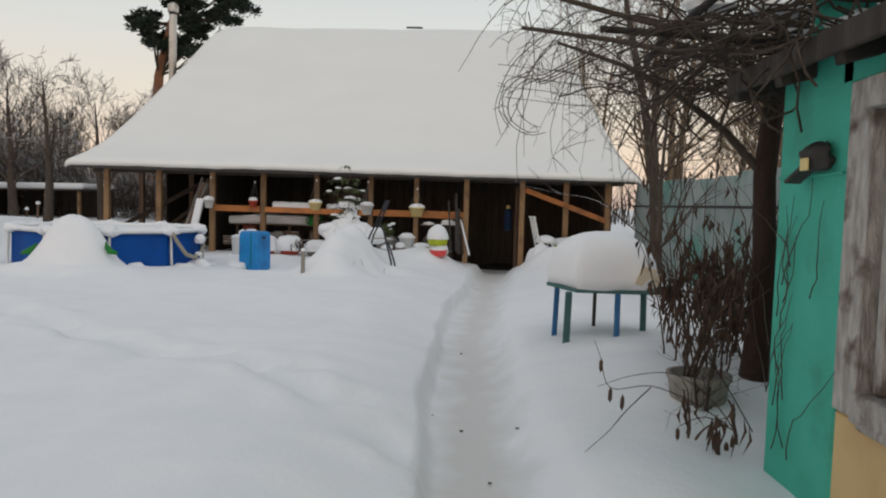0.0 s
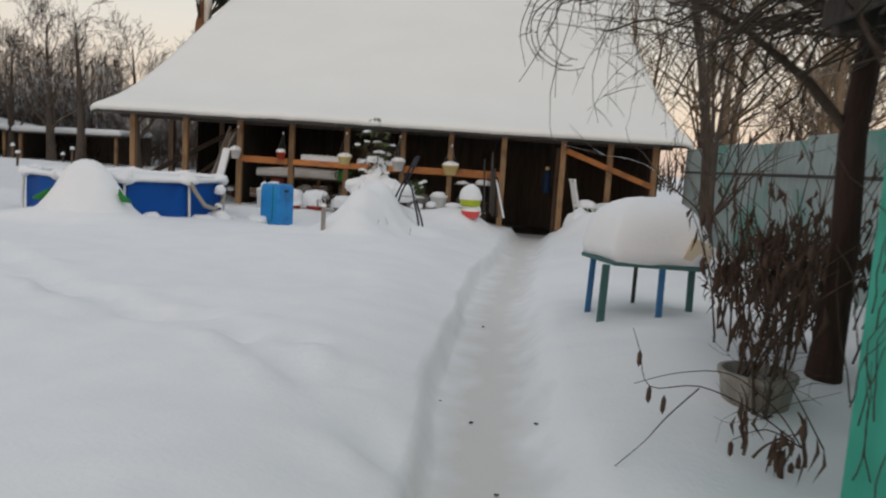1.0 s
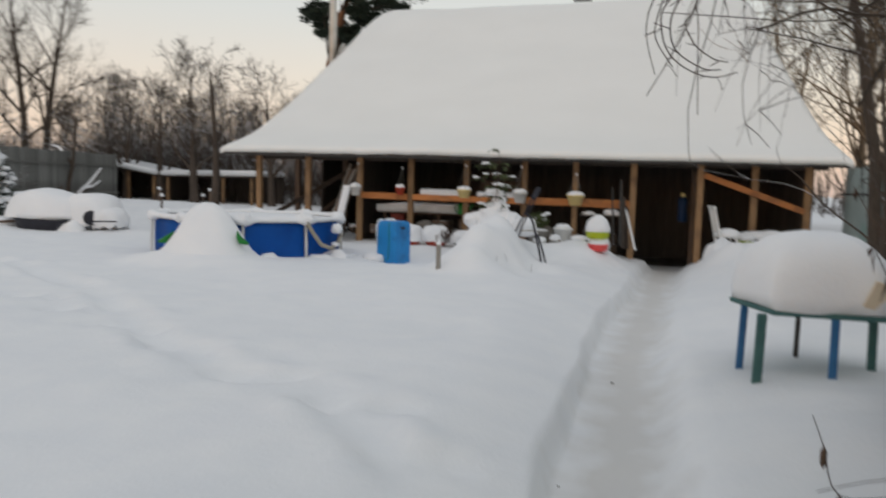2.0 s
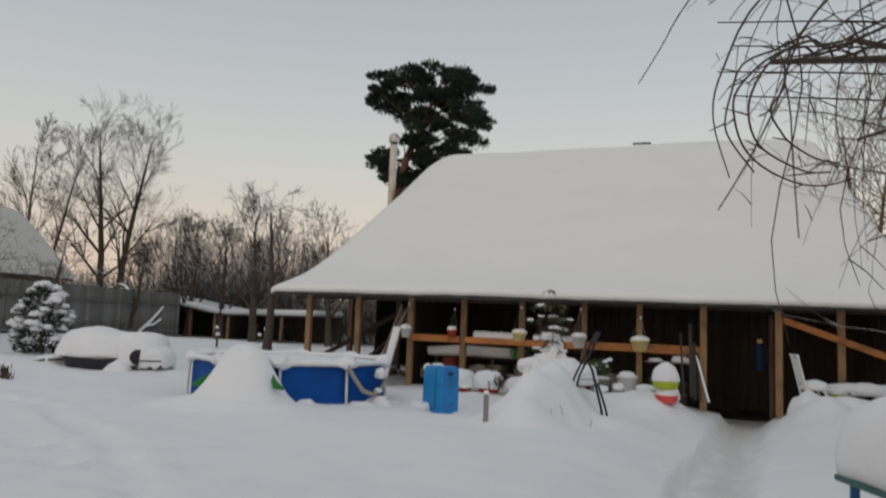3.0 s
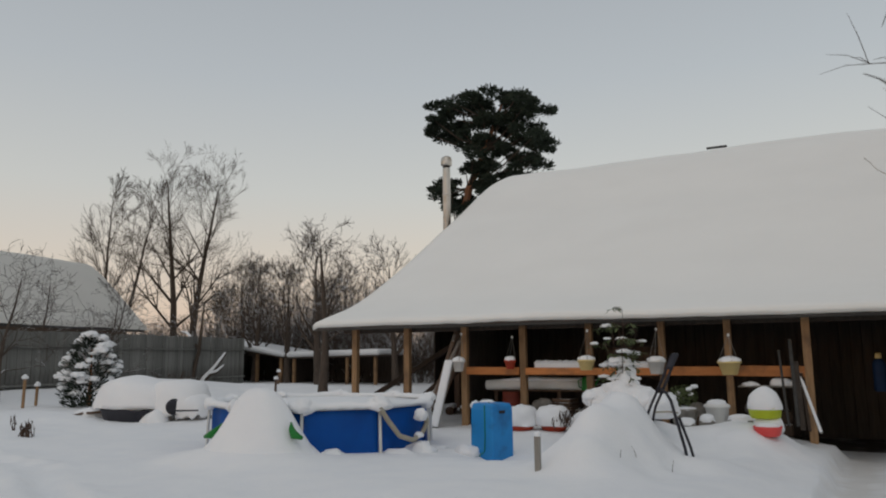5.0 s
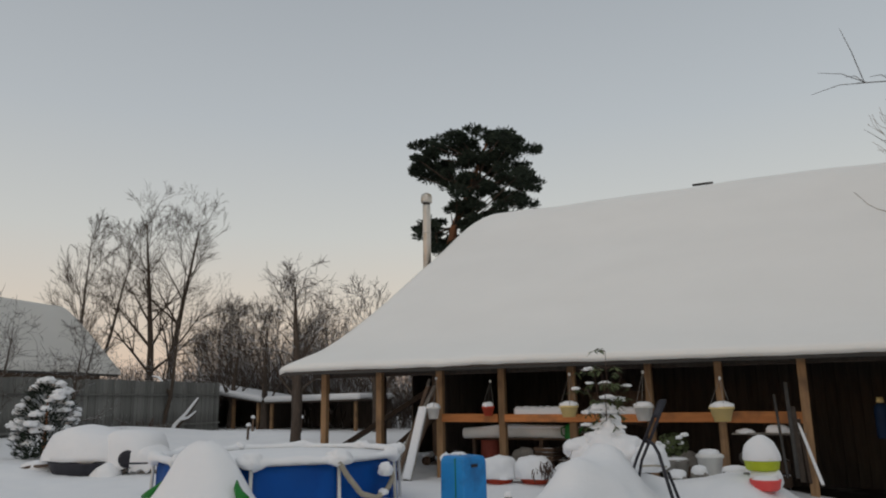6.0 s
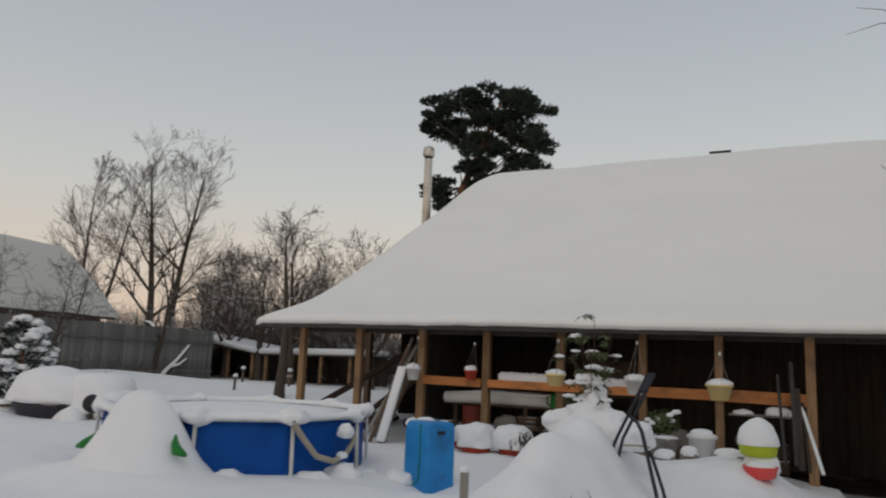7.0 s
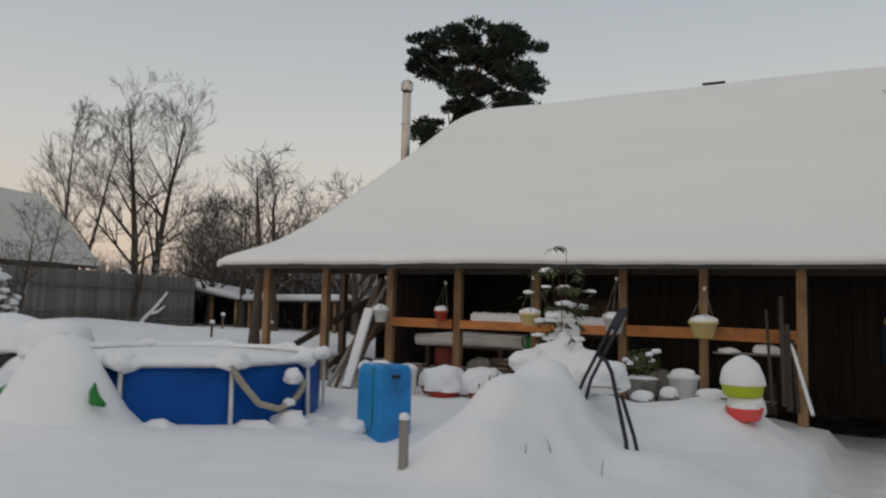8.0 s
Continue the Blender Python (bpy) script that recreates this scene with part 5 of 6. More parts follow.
tube_part("handle", [([(-0.09, 0, 0.18), (-0.16, 0, 0.16), (-0.15, 0, 0.06), (-0.1, 0, 0.03)], [0.012] * 4, 8)], GREENPLASTIC, can)


def bowl(loc, r, h, mat, label, cap, name="flower_bowl", group="snow-capped bowls"):
    t = thing(name, loc, label, "bowl", group)
    part("bowl", lathe([(r * 0.5, 0), (r * 0.75, h * 0.35), (r * 0.95, h * 0.85), (r, h), (r * 0.93, h), (r * 0.8, h * 0.7), (0.02, h * 0.5)], 24), mat, t, smooth=True)
    tmp = blob((0, 0, 0), (1, 1, 1), loc[0] * 3 + 1, 0.16, 1.6, 4, -0.25)
    for v in tmp.verts:
        e = (abs(v.co.x) ** 3 + abs(v.co.y) ** 3 + max(v.co.z, 0) ** 3) ** (1 / 3)
        k = v.co.length / max(e, 0.2)
        v.co = Vector((v.co.x * k * r * 1.08, v.co.y * k * r * 1.05, h + 0.02 + v.co.z * k * cap * 0.92))
    part("snow_cap", tmp, SNOW, t, "thick flat-topped cap of snow", smooth=True)
    return t


bowl((-0.83, -1.12, 0.35), 0.235, 0.19, REDPLASTIC, "red flower bowl under a thick cap of snow", 0.27)
bowl((-0.34, -0.98, 0.37), 0.24, 0.17, REDPLASTIC, "red flower bowl under a thick cap of snow", 0.26)
bowl((-1.12, -1.0, 0.40), 0.11, 0.15, REDPLASTIC, "small red flower bowl with snow on it", 0.18)
bowl((0.22, -0.95, 0.36), 0.25, 0.16, GREYWOOD, "grey stone bowl under a thick cap of snow", 0.2)
wb = thing("white_bucket", (-1.30, -1.3, 0.3), "tall white bucket standing in the snow", "bucket")
part("pail", lathe([(0.12, 0), (0.125, 0.01), (0.15, 0.45), (0.16, 0.46), (0.15, 0.47), (0.13, 0.44), (0.02, 0.4)], 24), WHITE, wb, smooth=True)
part("snow_cap", blob((0, 0, 0.45), (0.15, 0.15, 0.07), 3, 0.2), SNOW, wb, smooth=True)
dried_plant("dried_flowers", (-0.05, -1.25, 0.5), 5, 0.25, 0.3, 36, "small withered stems beside a flower bowl")

# snow-laden tall plant
plant = thing("garden_shrub", (1.05, -2.2, 0.5), "tall leafy shrub bowed down with clumps of snow", "shrub")
rng = random.Random(14)
stems, vs, fs = [], [], []
leafy = []
for i in range(8):
    a = i * 0.8 + rng.uniform(0, 0.5)
    lean_ = rng.uniform(0.03, 0.16)
    p = Vector((0.05 * math.cos(a), 0.05 * math.sin(a), 0))
    d = Vector((lean_ * math.cos(a), lean_ * math.sin(a), 1)).normalized()
    pts, q, h = [p], p.copy(), (1.68 if i == 0 else rng.uniform(0.75, 1.5))
    for k in range(8):
        d = (d + Vector((rng.gauss(0, 0.06), rng.gauss(0, 0.06), 0.02 if i == 0 else -0.03 * k * lean_ * 4))).normalized()
        q = q + d * h / 8
        pts.append(q.copy())
    stems.append((pts, [0.012 - 0.0011 * k for k in range(9)], 5))
    for k in range(4, 9):
        for m in range(2):
            an = rng.uniform(0, 6.28)
            L = rng.uniform(0.10, 0.24)
            tw_ = [pts[k], pts[k] + Vector((math.cos(an) * L * 0.5, math.sin(an) * L * 0.5, 0.04)), pts[k] + Vector((math.cos(an) * L, math.sin(an) * L, -0.01))]
            stems.append((tw_, [0.005, 0.004, 0.002], 4))
            leafy.append(tw_)
for tw_ in leafy:
    for m in range(7):
        c = tw_[1].lerp(tw_[2], rng.random())
        an = rng.uniform(0, 6.28)
        ax = Vector((math.cos(an), math.sin(an), rng.uniform(-1.1, -0.1))).normalized()
        L, w = rng.uniform(0.06, 0.13), rng.uniform(0.010, 0.018)
        sd = Vector((-math.sin(an), math.cos(an), 0)) * w
        b = len(vs)
        vs += [c, c + ax * L * 0.5 + sd, c + ax * L, c + ax * L * 0.5 - sd, c + ax * L * 0.5 + Vector((0, 0, 0.008))]
        fs += [(b, b + 1, b + 4), (b + 1, b + 2, b + 4), (b + 2, b + 3, b + 4), (b + 3, b, b + 4)]
tube_part("stem_mass", stems, DRYLEAF, plant, "", "stuff")
mesh_part("leaves", vs, fs, LEAF, plant, "narrow brownish green leaves", True, "stuff")
for i, tw_ in enumerate(leafy):
    if rng.random() < 0.42 and tw_[1].z < 1.5:
        c = tw_[1].lerp(tw_[2], 0.5) + Vector((0, 0, 0.02))
        ax = tw_[2] - tw_[0]
        r = rng.uniform(0.035, 0.075)
        part("snow_clump", blob(c, (r * 1.4, r * 1.1, r * rng.uniform(0.35, 0.6)), i * 1.37, 0.5, 2.0, 3, -0.6), SNOW, plant, smooth=True)
for c, r in (((-0.02, -0.06, 0.98), (0.16, 0.10, 0.07)), ((0.06, -0.05, 0.86), (0.12, 0.10, 0.09)), ((0.03, -0.08, 0.66), (0.20, 0.18, 0.20)), ((-0.30, -0.10, 0.50), (0.22, 0.22, 0.15)), ((-0.12, -0.12, 0.62), (0.16, 0.14, 0.09)), ((0.25, -0.12, 0.45), (0.26, 0.26, 0.22)), ((-0.05, -0.1, 0.38), (0.4, 0.32, 0.26))):
    part("snow_lump", blob(c, r, c[0] * 11 + c[2], 0.35, 1.5, 4, -0.9), SNOW, plant, smooth=True)

# clods and twigs on the mound beside the path
mound = thing("snow_mound", (1.45, -4.2, 0), "smooth mound of snow over a buried bush", "snow mound")
rng = random.Random(17)
part("snow_clod", blob((0.18, 1.45, 0.92), (0.20, 0.2, 0.17), 4.2, 0.25, 1.5, 4, -0.8), SNOW, mound, smooth=True)
tw = []
for k in range(4):
    x, y = rng.gauss(0.25, 0.3), rng.gauss(-0.1, 0.4)
    z = gz(1.45 + x, -4.2 + y)
    e = Vector((x + rng.gauss(0, 0.07), y + rng.gauss(0, 0.07), z + rng.uniform(0.03, 0.12)))
    tw.append(([Vector((x, y, z - 0.08)), (Vector((x, y, z)) + e) / 2, e], [0.004, 0.003, 0.0015], 3))
tube_part("twig_mass", tw, BARK, mound, "thin bare twigs", "stuff")

# stacked sand toys
toys = thing("sand_tray", (2.74, -1.72, 0.64), "lime green plastic tray under a dome of snow", "toy tray")
part("tray", lathe([(0.16, 0.10), (0.185, 0.12), (0.20, 0.22), (0.21, 0.235), (0.19, 0.24), (0.02, 0.2)], 28), LIME, toys, smooth=True)
part("snow_dome", blob((0, 0, 0.23), (0.215, 0.215, 0.27), 1, 0.06, 1.5, 4, -0.05), SNOW, toys, smooth=True)
part("snow_stand", blob((0.03, 0.02, 0.0), (0.19, 0.19, 0.16), 2, 0.1, 1.5, 3, -0.5), SNOW, toys, smooth=True)
tub = thing("sand_bucket", (2.77, -1.95, 0.49), "coral red plastic basin half sunk in snow", "basin")
part("basin", lathe([(0.125, 0.05), (0.15, 0.075), (0.166, 0.15), (0.175, 0.17), (0.155, 0.17), (0.02, 0.14)], 28), PINK, tub, smooth=True)
part("snow_cap", blob((0, 0.0, 0.155), (0.145, 0.145, 0.06), 4, 0.15), SNOW, tub, smooth=True)

# dim things stored inside the barn
for k, (x, z, rr) in enumerate(((-0.7, 0.68, 0.035), (-0.5, 0.70, 0.03), (-0.3, 0.67, 0.04))):
    t = thing("stacked_pole", (x, 0.42, z + 0.35), "rough pole lying on the barn shelf", "pole", "poles on the shelf")
    tube_part("wood", [([(-0.9, 0.05 * k, 0), (0, 0.05 * k + 0.02, 0.01), (0.9, 0.05 * k, 0)], [rr, rr * 0.9, rr * 0.8], 7)], BROWNWOOD, t)
for k, (x, y, z) in enumerate(((-0.95, 0.35, 0.66), (0.75, 0.3, 0.55), (1.6, 0.45, 0.62), (2.55, 0.5, 0.72))):
    t = thing("grey_sack", (x, y, z), "slumped grey sack stored in the barn", "sack", "sacks in the barn")
    part("sack", blob((0, 0, 0), (0.2, 0.15, 0.17), k * 2.3, 0.35, 1.6, 3, -0.75), GREYWOOD, t, smooth=True)
tarp = thing("hanging_cloth", (0.62, 0.55, 0.95), "dim brown cloth hanging in the barn", "cloth")
bm = bmesh.new()
cols = []
for i in range(25):
    u = i / 24
    cols.append([bm.verts.new((-0.45 + 0.9 * u, 0.03 * math.sin(u * 21) + 0.02 * v, 0.75 - 0.55 * v - 0.03 * math.sin(u * 7) * v)) for v in (0, 0.33, 0.66, 1.0)])
for a_, b_ in zip(cols, cols[1:]):
    for k in range(3):
        bm.faces.new((a_[k], b_[k], b_[k + 1], a_[k + 1]))
bmesh.ops.solidify(bm, geom=bm.faces[:], thickness=0.006)
part("cloth", bm, BROWNWOOD, tarp, smooth=True)
part("line", bar((-0.6, 0, 0.76), (0.6, 0, 0.76), 0.01, 0.01, 0), FASCIA, tarp)

# small pots, box and snowed shrub
pot_shrub = thing("potted_shrub", (1.62, -0.95, 0.55), "small dark potted shrub flecked with snow", "potted plant")
part("pot", lathe([(0.14, 0), (0.15, 0.01), (0.2, 0.22), (0.21, 0.24), (0.18, 0.24), (0.02, 0.2)], 20), GREYWOOD, pot_shrub, smooth=True)
rng = random.Random(3)
vs, fs = [], []
for i in range(420):
    d = Vector((rng.gauss(0, 1), rng.gauss(0, 1), rng.gauss(0, 0.8))).normalized()
    c = Vector((0, 0, 0.42)) + Vector((d.x * 0.2, d.y * 0.18, d.z * 0.17)) * rng.uniform(0.5, 1.0)
    s = Vector((rng.gauss(0, 1), rng.gauss(0, 1), rng.gauss(0, 1))).normalized() * 0.02
    t = d.cross(s).normalized() * 0.03
    b = len(vs)
    vs += [c - s, c + t, c + s, c - t + d * 0.01]
    fs.append((b, b + 1, b + 2, b + 3))
mesh_part("leaves", vs, fs, LEAF, pot_shrub, "", False, "stuff")
for k in range(9):
    part("snow_clump", blob((rng.uniform(-0.18, 0.18), rng.uniform(-0.18, 0), 0.36 + rng.uniform(0, 0.22)), (0.045, 0.045, 0.035), k, 0.3, 2, 2, -0.5), SNOW, pot_shrub, smooth=True)
part("snow_cap", blob((0, 0, 0.23), (0.19, 0.19, 0.05), 6, 0.25), SNOW, pot_shrub, smooth=True)
wpail = thing("white_pail", (2.08, -1.0, 0.55), "white lidded pail with a grey lid of snow", "pail")
part("pail", lathe([(0.13, 0), (0.135, 0.01), (0.16, 0.26), (0.18, 0.27), (0.18, 0.30), (0.15, 0.32), (0.02, 0.33)], 24), WHITE, wpail, smooth=True)
part("snow_cap", blob((0, 0, 0.32), (0.14, 0.14, 0.06), 2, 0.2), SNOW, wpail, smooth=True)
for x, y, z, w in ((1.72, -1.5, 0.56, 0.24), (2.40, -1.2, 0.60, 0.34), (1.98, -1.35, 0.6, 0.2)):
    t = thing("stone_block", (x, y, z), "grey block sunk in the snow", "block", "blocks by the barn")
    part("block", box((0, 0, 0), (w, 0.2, 0.14), bev=0.02), GREYWOOD, t)
    part("snow_cap", blob((0, 0, 0.07), (w * 0.52, 0.12, 0.08), x, 0.25), SNOW, t, smooth=True)
sideshelf = thing("side_shelf", (2.78, 0.02, 1.08), "thin shelf board carrying lumps of snow", "shelf")
part("board", box((0, 0, 0), (0.95, 0.25, 0.025)), GREYWOOD, sideshelf)
snow_cap([((-0.3, -0.03, 0.02), (0.13, 0.1, 0.05), 1.0), ((0.12, -0.03, 0.04), (0.16, 0.1, 0.09), 2.0), ((0.32, -0.02, 0.03), (0.1, 0.1, 0.08), 3.0)], sideshelf)

# tools and boards leaning on the barn
def leaning(name, p, q, w, d, mat, label, cat, snow=0.0):
    t = thing(name, p, label, cat)
    part("blade", bar((0, 0, 0), Vector(q) - Vector(p), w, d), mat, t)
    if snow:
        v = Vector(q) - Vector(p)
        part("snow_strip", bar(Vector((0, -d / 2 - snow / 2, 0)) + v * 0.02, v + Vector((0, -d / 2 - snow / 2, 0.01)), w * 0.98, snow, 0.02), SNOW, t)
    return t


leaning("ski", (2.98, -0.62, 0.55), (2.90, -0.1, 1.62), 0.035, 0.02, FASCIA, "dark narrow ski leaning against the rail", "ski")
leaning("ski", (3.10, -0.62, 0.55), (3.06, -0.1, 1.78), 0.05, 0.025, FASCIA, "dark narrow ski leaning against the rail", "ski")
leaning("board", (3.16, -0.60, 0.5), (3.12, -0.1, 1.45), 0.07, 0.02, DARKWOOD, "dark board leaning against the rail", "board")
leaning("pole", (3.24, -0.7, 0.5), (3.18, -0.12, 1.28), 0.04, 0.03, OLDBEAM, "dark wooden pole leaning on the rail", "pole")
leaning("plank", (3.38, -0.72, 0.48), (3.17, -0.14, 1.22), 0.04, 0.03, GREYWOOD, "snow-plastered plank leaning on a barn post", "plank", 0.02)
leaning("white_board", (-2.56, -0.72, 0.36), (-2.43, -0.36, 1.50), 0.18, 0.03, GREYWOOD, "wide board plastered with snow, leaning", "board", 0.06)
leaning("curved_plank", (-2.76, -0.72, 0.36), (-2.44, -0.2, 1.85), 0.09, 0.025, BROWNWOOD, "narrow bark-edged plank leaning on a post", "plank")
leaning("grey_board", (-2.95, -0.62, 0.36), (-2.45, 0.1, 1.86), 0.10, 0.03, GREYWOOD, "long grey board leaning on a post", "board")
leaning("brown_board", (-2.85, -0.2, 0.36), (-2.38, 0.3, 2.0), 0.14, 0.03, BROWNWOOD, "long brown board leaning on a post", "board")
leaning("brown_board", (-3.15, 0.3, 0.36), (-2.62, 0.6, 1.95), 0.12, 0.03, BROWNWOOD, "long brown board leaning on a post", "board")
leaning("grey_pole", (-3.05, -0.1, 0.36), (-2.60, 0.2, 1.98), 0.05, 0.05, GREYWOOD, "thin grey pole leaning on a post", "pole")
leaning("beam", (-5.35, 0.75, 0.45), (-2.75, 1.05, 1.95), 0.13, 0.09, OLDBEAM, "long dark beam slanting under the roof, edged with snow", "beam")
leaning("beam", (-4.3, 1.2, 0.4), (-2.7, 1.5, 1.75), 0.12, 0.08, OLDBEAM, "heavy dark beam slanting under the roof", "beam")
leaning("beam", (-3.9, 0.9, 0.4), (-2.9, 1.1, 1.35), 0.10, 0.08, OLDBEAM, "short dark beam slanting under the roof", "beam")
for i in range(5):
    t = thing("snowy_log", (-4.9 + 0.42 * i, 2.0 + 0.2 * (i % 2), 0.45), "split log half buried in snow under the roof", "log", "logs under the roof", rz=70 + 13 * i)
    tube_part("wood", [([(-0.4, 0, 0), (0, 0.01, 0.01), (0.4, 0, 0)], [0.09, 0.1, 0.085], 9)], BROWNWOOD, t)
    part("snow_cap", blob((0, 0, 0.07), (0.4, 0.1, 0.07), i, 0.25), SNOW, t, smooth=True)

# inside and right of the doorway
NAVY = material("navy_paint", (0.006, 0.02, 0.06), (0.012, 0.035, 0.09), 0.7, 5, 0.2, 40)
bc = thing("gas_bottle", (4.25, 0.85, 0.98), "blue canister hanging inside the doorway", "canister")
part("body", lathe([(0.07, 0), (0.09, 0.03), (0.09, 0.42), (0.07, 0.47), (0.03, 0.50)], 18), NAVY, bc, smooth=True)
part("cap", lathe([(0.045, 0.50), (0.05, 0.52), (0.04, 0.58)], 12), CREAM, bc, smooth=True)
part("bracket", bar((0, 0.08, 0.25), (0.16, 0.08, 0.25), 0.03, 0.2), BROWNWOOD, bc)
part("hang_post", bar((0.2, 0.1, -1.0), (0.2, 0.1, 1.0), 0.08, 0.08), BROWNWOOD, bc)


def folded_chair(loc, rz, label):
    t = thing("garden_chair", loc, label, "chair", rz=rz)
    for x in (-0.2, 0.2):
        part("back_leg", bar((x, 0.1, 0.0), (x * 0.9, 0.32, 0.95), 0.05, 0.035, 0.01), WHITE, t)
        part("front_leg", bar((x, -0.2, 0.0), (x, -0.05, 0.45), 0.05, 0.035, 0.01), WHITE, t)
    for k in range(4):
        part("back_slat", bar((-0.12 + 0.08 * k, 0.2, 0.5), (-0.12 + 0.08 * k, 0.31, 0.9), 0.045, 0.015, 0.005), WHITE, t)
    part("top_rail", bar((-0.21, 0.32, 0.93), (0.21, 0.32, 0.93), 0.06, 0.03, 0.01), WHITE, t)
    part("seat", box((0, 0.02, 0.43), (0.44, 0.38, 0.03), bev=0.01), WHITE, t)
    part("snow_cap", blob((0, 0.02, 0.45), (0.22, 0.2, 0.12), 5, 0.2), SNOW, t, smooth=True)
    return t


folded_chair((4.95, -0.95, 0.40), 98, "white plastic garden chair with snow on its seat")
bench = thing("plank_bench", (5.75, -0.45, 0.35), "dark plank bench under a thick snow cover", "bench")
for y in (-0.15, 0.0, 0.15):
    part("slat", box((0, y, 0.42), (1.3, 0.13, 0.03)), BROWNWOOD, bench)
for x in (-0.55, 0.55):
    for y in (-0.15, 0.15):
        part("leg", bar((x, y, 0), (x, y, 0.41), 0.06, 0.06), BROWNWOOD, bench)
snow_cap([((-0.3, 0, 0.43), (0.38, 0.24, 0.14), 1.5), ((0.35, 0, 0.43), (0.38, 0.24, 0.16), 2.5), ((0.0, -0.1, 0.45), (0.3, 0.2, 0.15), 3.5)], bench)
lime2 = bowl((5.25, -0.75, 0.62), 0.13, 0.14, LIME, "lime green bucket with snow on top", 0.08, "lime_bucket")
snowpile = thing("snow_pile", (5.4, -1.6, 0), "rounded pile of snow beside the doorway", "snow pile")
part("snow_body", blob((0, 0, 0.45), (0.6, 0.5, 0.33), 9, 0.25, 1.5, 3), SNOW, snowpile, smooth=True)
part("snow_body", blob((-0.6, 0.3, 0.42), (0.3, 0.35, 0.35), 10, 0.25, 1.5, 3), SNOW, snowpile, smooth=True)
part("snow_body", blob((0.7, -0.5, 0.45), (0.5, 0.5, 0.3), 12, 0.25, 1.5, 3), SNOW, snowpile, smooth=True)

# ---- left garden ----
FENCEGREY = material("old_fence_board", (0.13, 0.133, 0.122), (0.225, 0.225, 0.21), 0.9, 4, 0.5, 40, stretch=(5, 5, 0.4), stain=(0.09, 0.085, 0.08), vary=0.18)
bfence = thing("board_fence", (0, 0, 0), "old weathered grey board fence", "fence")
fa, fb = Vector((-15.2, -7.0, 0)), Vector((-17.4, 11.2, 0))
nb = 118
for k in range(nb):
    u = (k + 0.5) / nb
    p = fa.lerp(fb, u)
    top = 2.42 + 0.02 * math.sin(k * 1.9) + 0.03 * math.sin(k * 0.33)
    ob = part("board", box((0, 0, 0), (0.03, 0.148, top - 0.2), bev=0.004), FENCEGREY, bfence) if k == 0 else None
    if k == 0:
        first = ob
    else:
        ob = new("board", first.data)
        ob.parent = bfence
    ob.matrix_basis = pose(p.x + 0.012 * math.sin(k * 3.7), p.y, (top + 0.2) / 2, 0, 0, 6.9)
for z in (1.95, 0.9):
    part("rail", bar(fa + Vector((0.06, 0, z)), fb + Vector((0.06, 0, z)), 0.08, 0.05), FENCEGREY, bfence)
fa2, fb2 = fb, Vector((-21.5, 15.5, 0))
for k in range(38):
    p = fa2.lerp(fb2, (k + 0.5) / 38)
    ob = new("board", first.data)
    ob.parent = bfence
    ob.matrix_basis = pose(p.x, p.y, 1.22 + 0.02 * math.sin(k), 0, 0, 43.5)

# neighbour's house
nd, nn_ = Vector((-0.15, 0.989, 0)), Vector((-0.989, -0.15, 0))
E1 = Vector((-27.4, 14.6, 0))
nh = thing("neighbour_house", (0, 0, 0), "neighbouring house with a steep roof under snow", "house")
bm = bmesh.new()
L = 17.0
W = 3.6


def nh_point(along, across, z):
    return E1 - nd * along + nn_ * across + Vector((0, 0, z))


cols = []
for i in range(41):
    al = -0.2 + (L + 0.2) * i / 40
    row = []
    for ac, z in ((-0.35, 3.12), (-0.3, 3.32), (0.0, 3.55), (0.8, 4.35), (1.6, 5.15), (2.5, 6.0), (3.2, 6.55), (3.6, 6.72), (4.0, 6.55), (5.5, 5.1), (7.5, 3.2)):
        inset = 0.2 * max(0, (z - 3.3) / 3.4) ** 1.3 * (1 if i == 0 else max(0, 1 - i / 6))
        row.append(bm.verts.new(nh_point(al + inset, ac, z + 0.04 * noise.noise((al * 0.5, ac * 0.5, 4)))))
    cols.append(row)
for a, b in zip(cols, cols[1:]):
    for k in range(len(a) - 1):
        bm.faces.new((a[k], b[k], b[k + 1], a[k + 1]))
bmesh.ops.solidify(bm, geom=bm.faces[:], thickness=0.2)
part("roof", bm, SNOW_ROOF, nh, "steep roof under smooth snow", smooth=True)
part("eave", bar(nh_point(0.0, -0.3, 3.08), nh_point(L, -0.3, 3.08), 0.06, 0.16), FASCIA, nh)
part("wall", bar(nh_point(0.5, 0.4, 1.6), nh_point(L, 0.4, 1.6), 0.2, 3.1), BROWNWOOD, nh)
part("gable_wall", bar(nh_point(0.6, 0.4, 1.6), nh_point(0.6, 6.8, 1.6), 0.2, 3.1), BROWNWOOD, nh)
part("chimney", box(nh_point(9.0, 3.6, 7.0), (0.5, 0.5, 1.2), (0, 0, 30)), BROWNWOOD, nh)

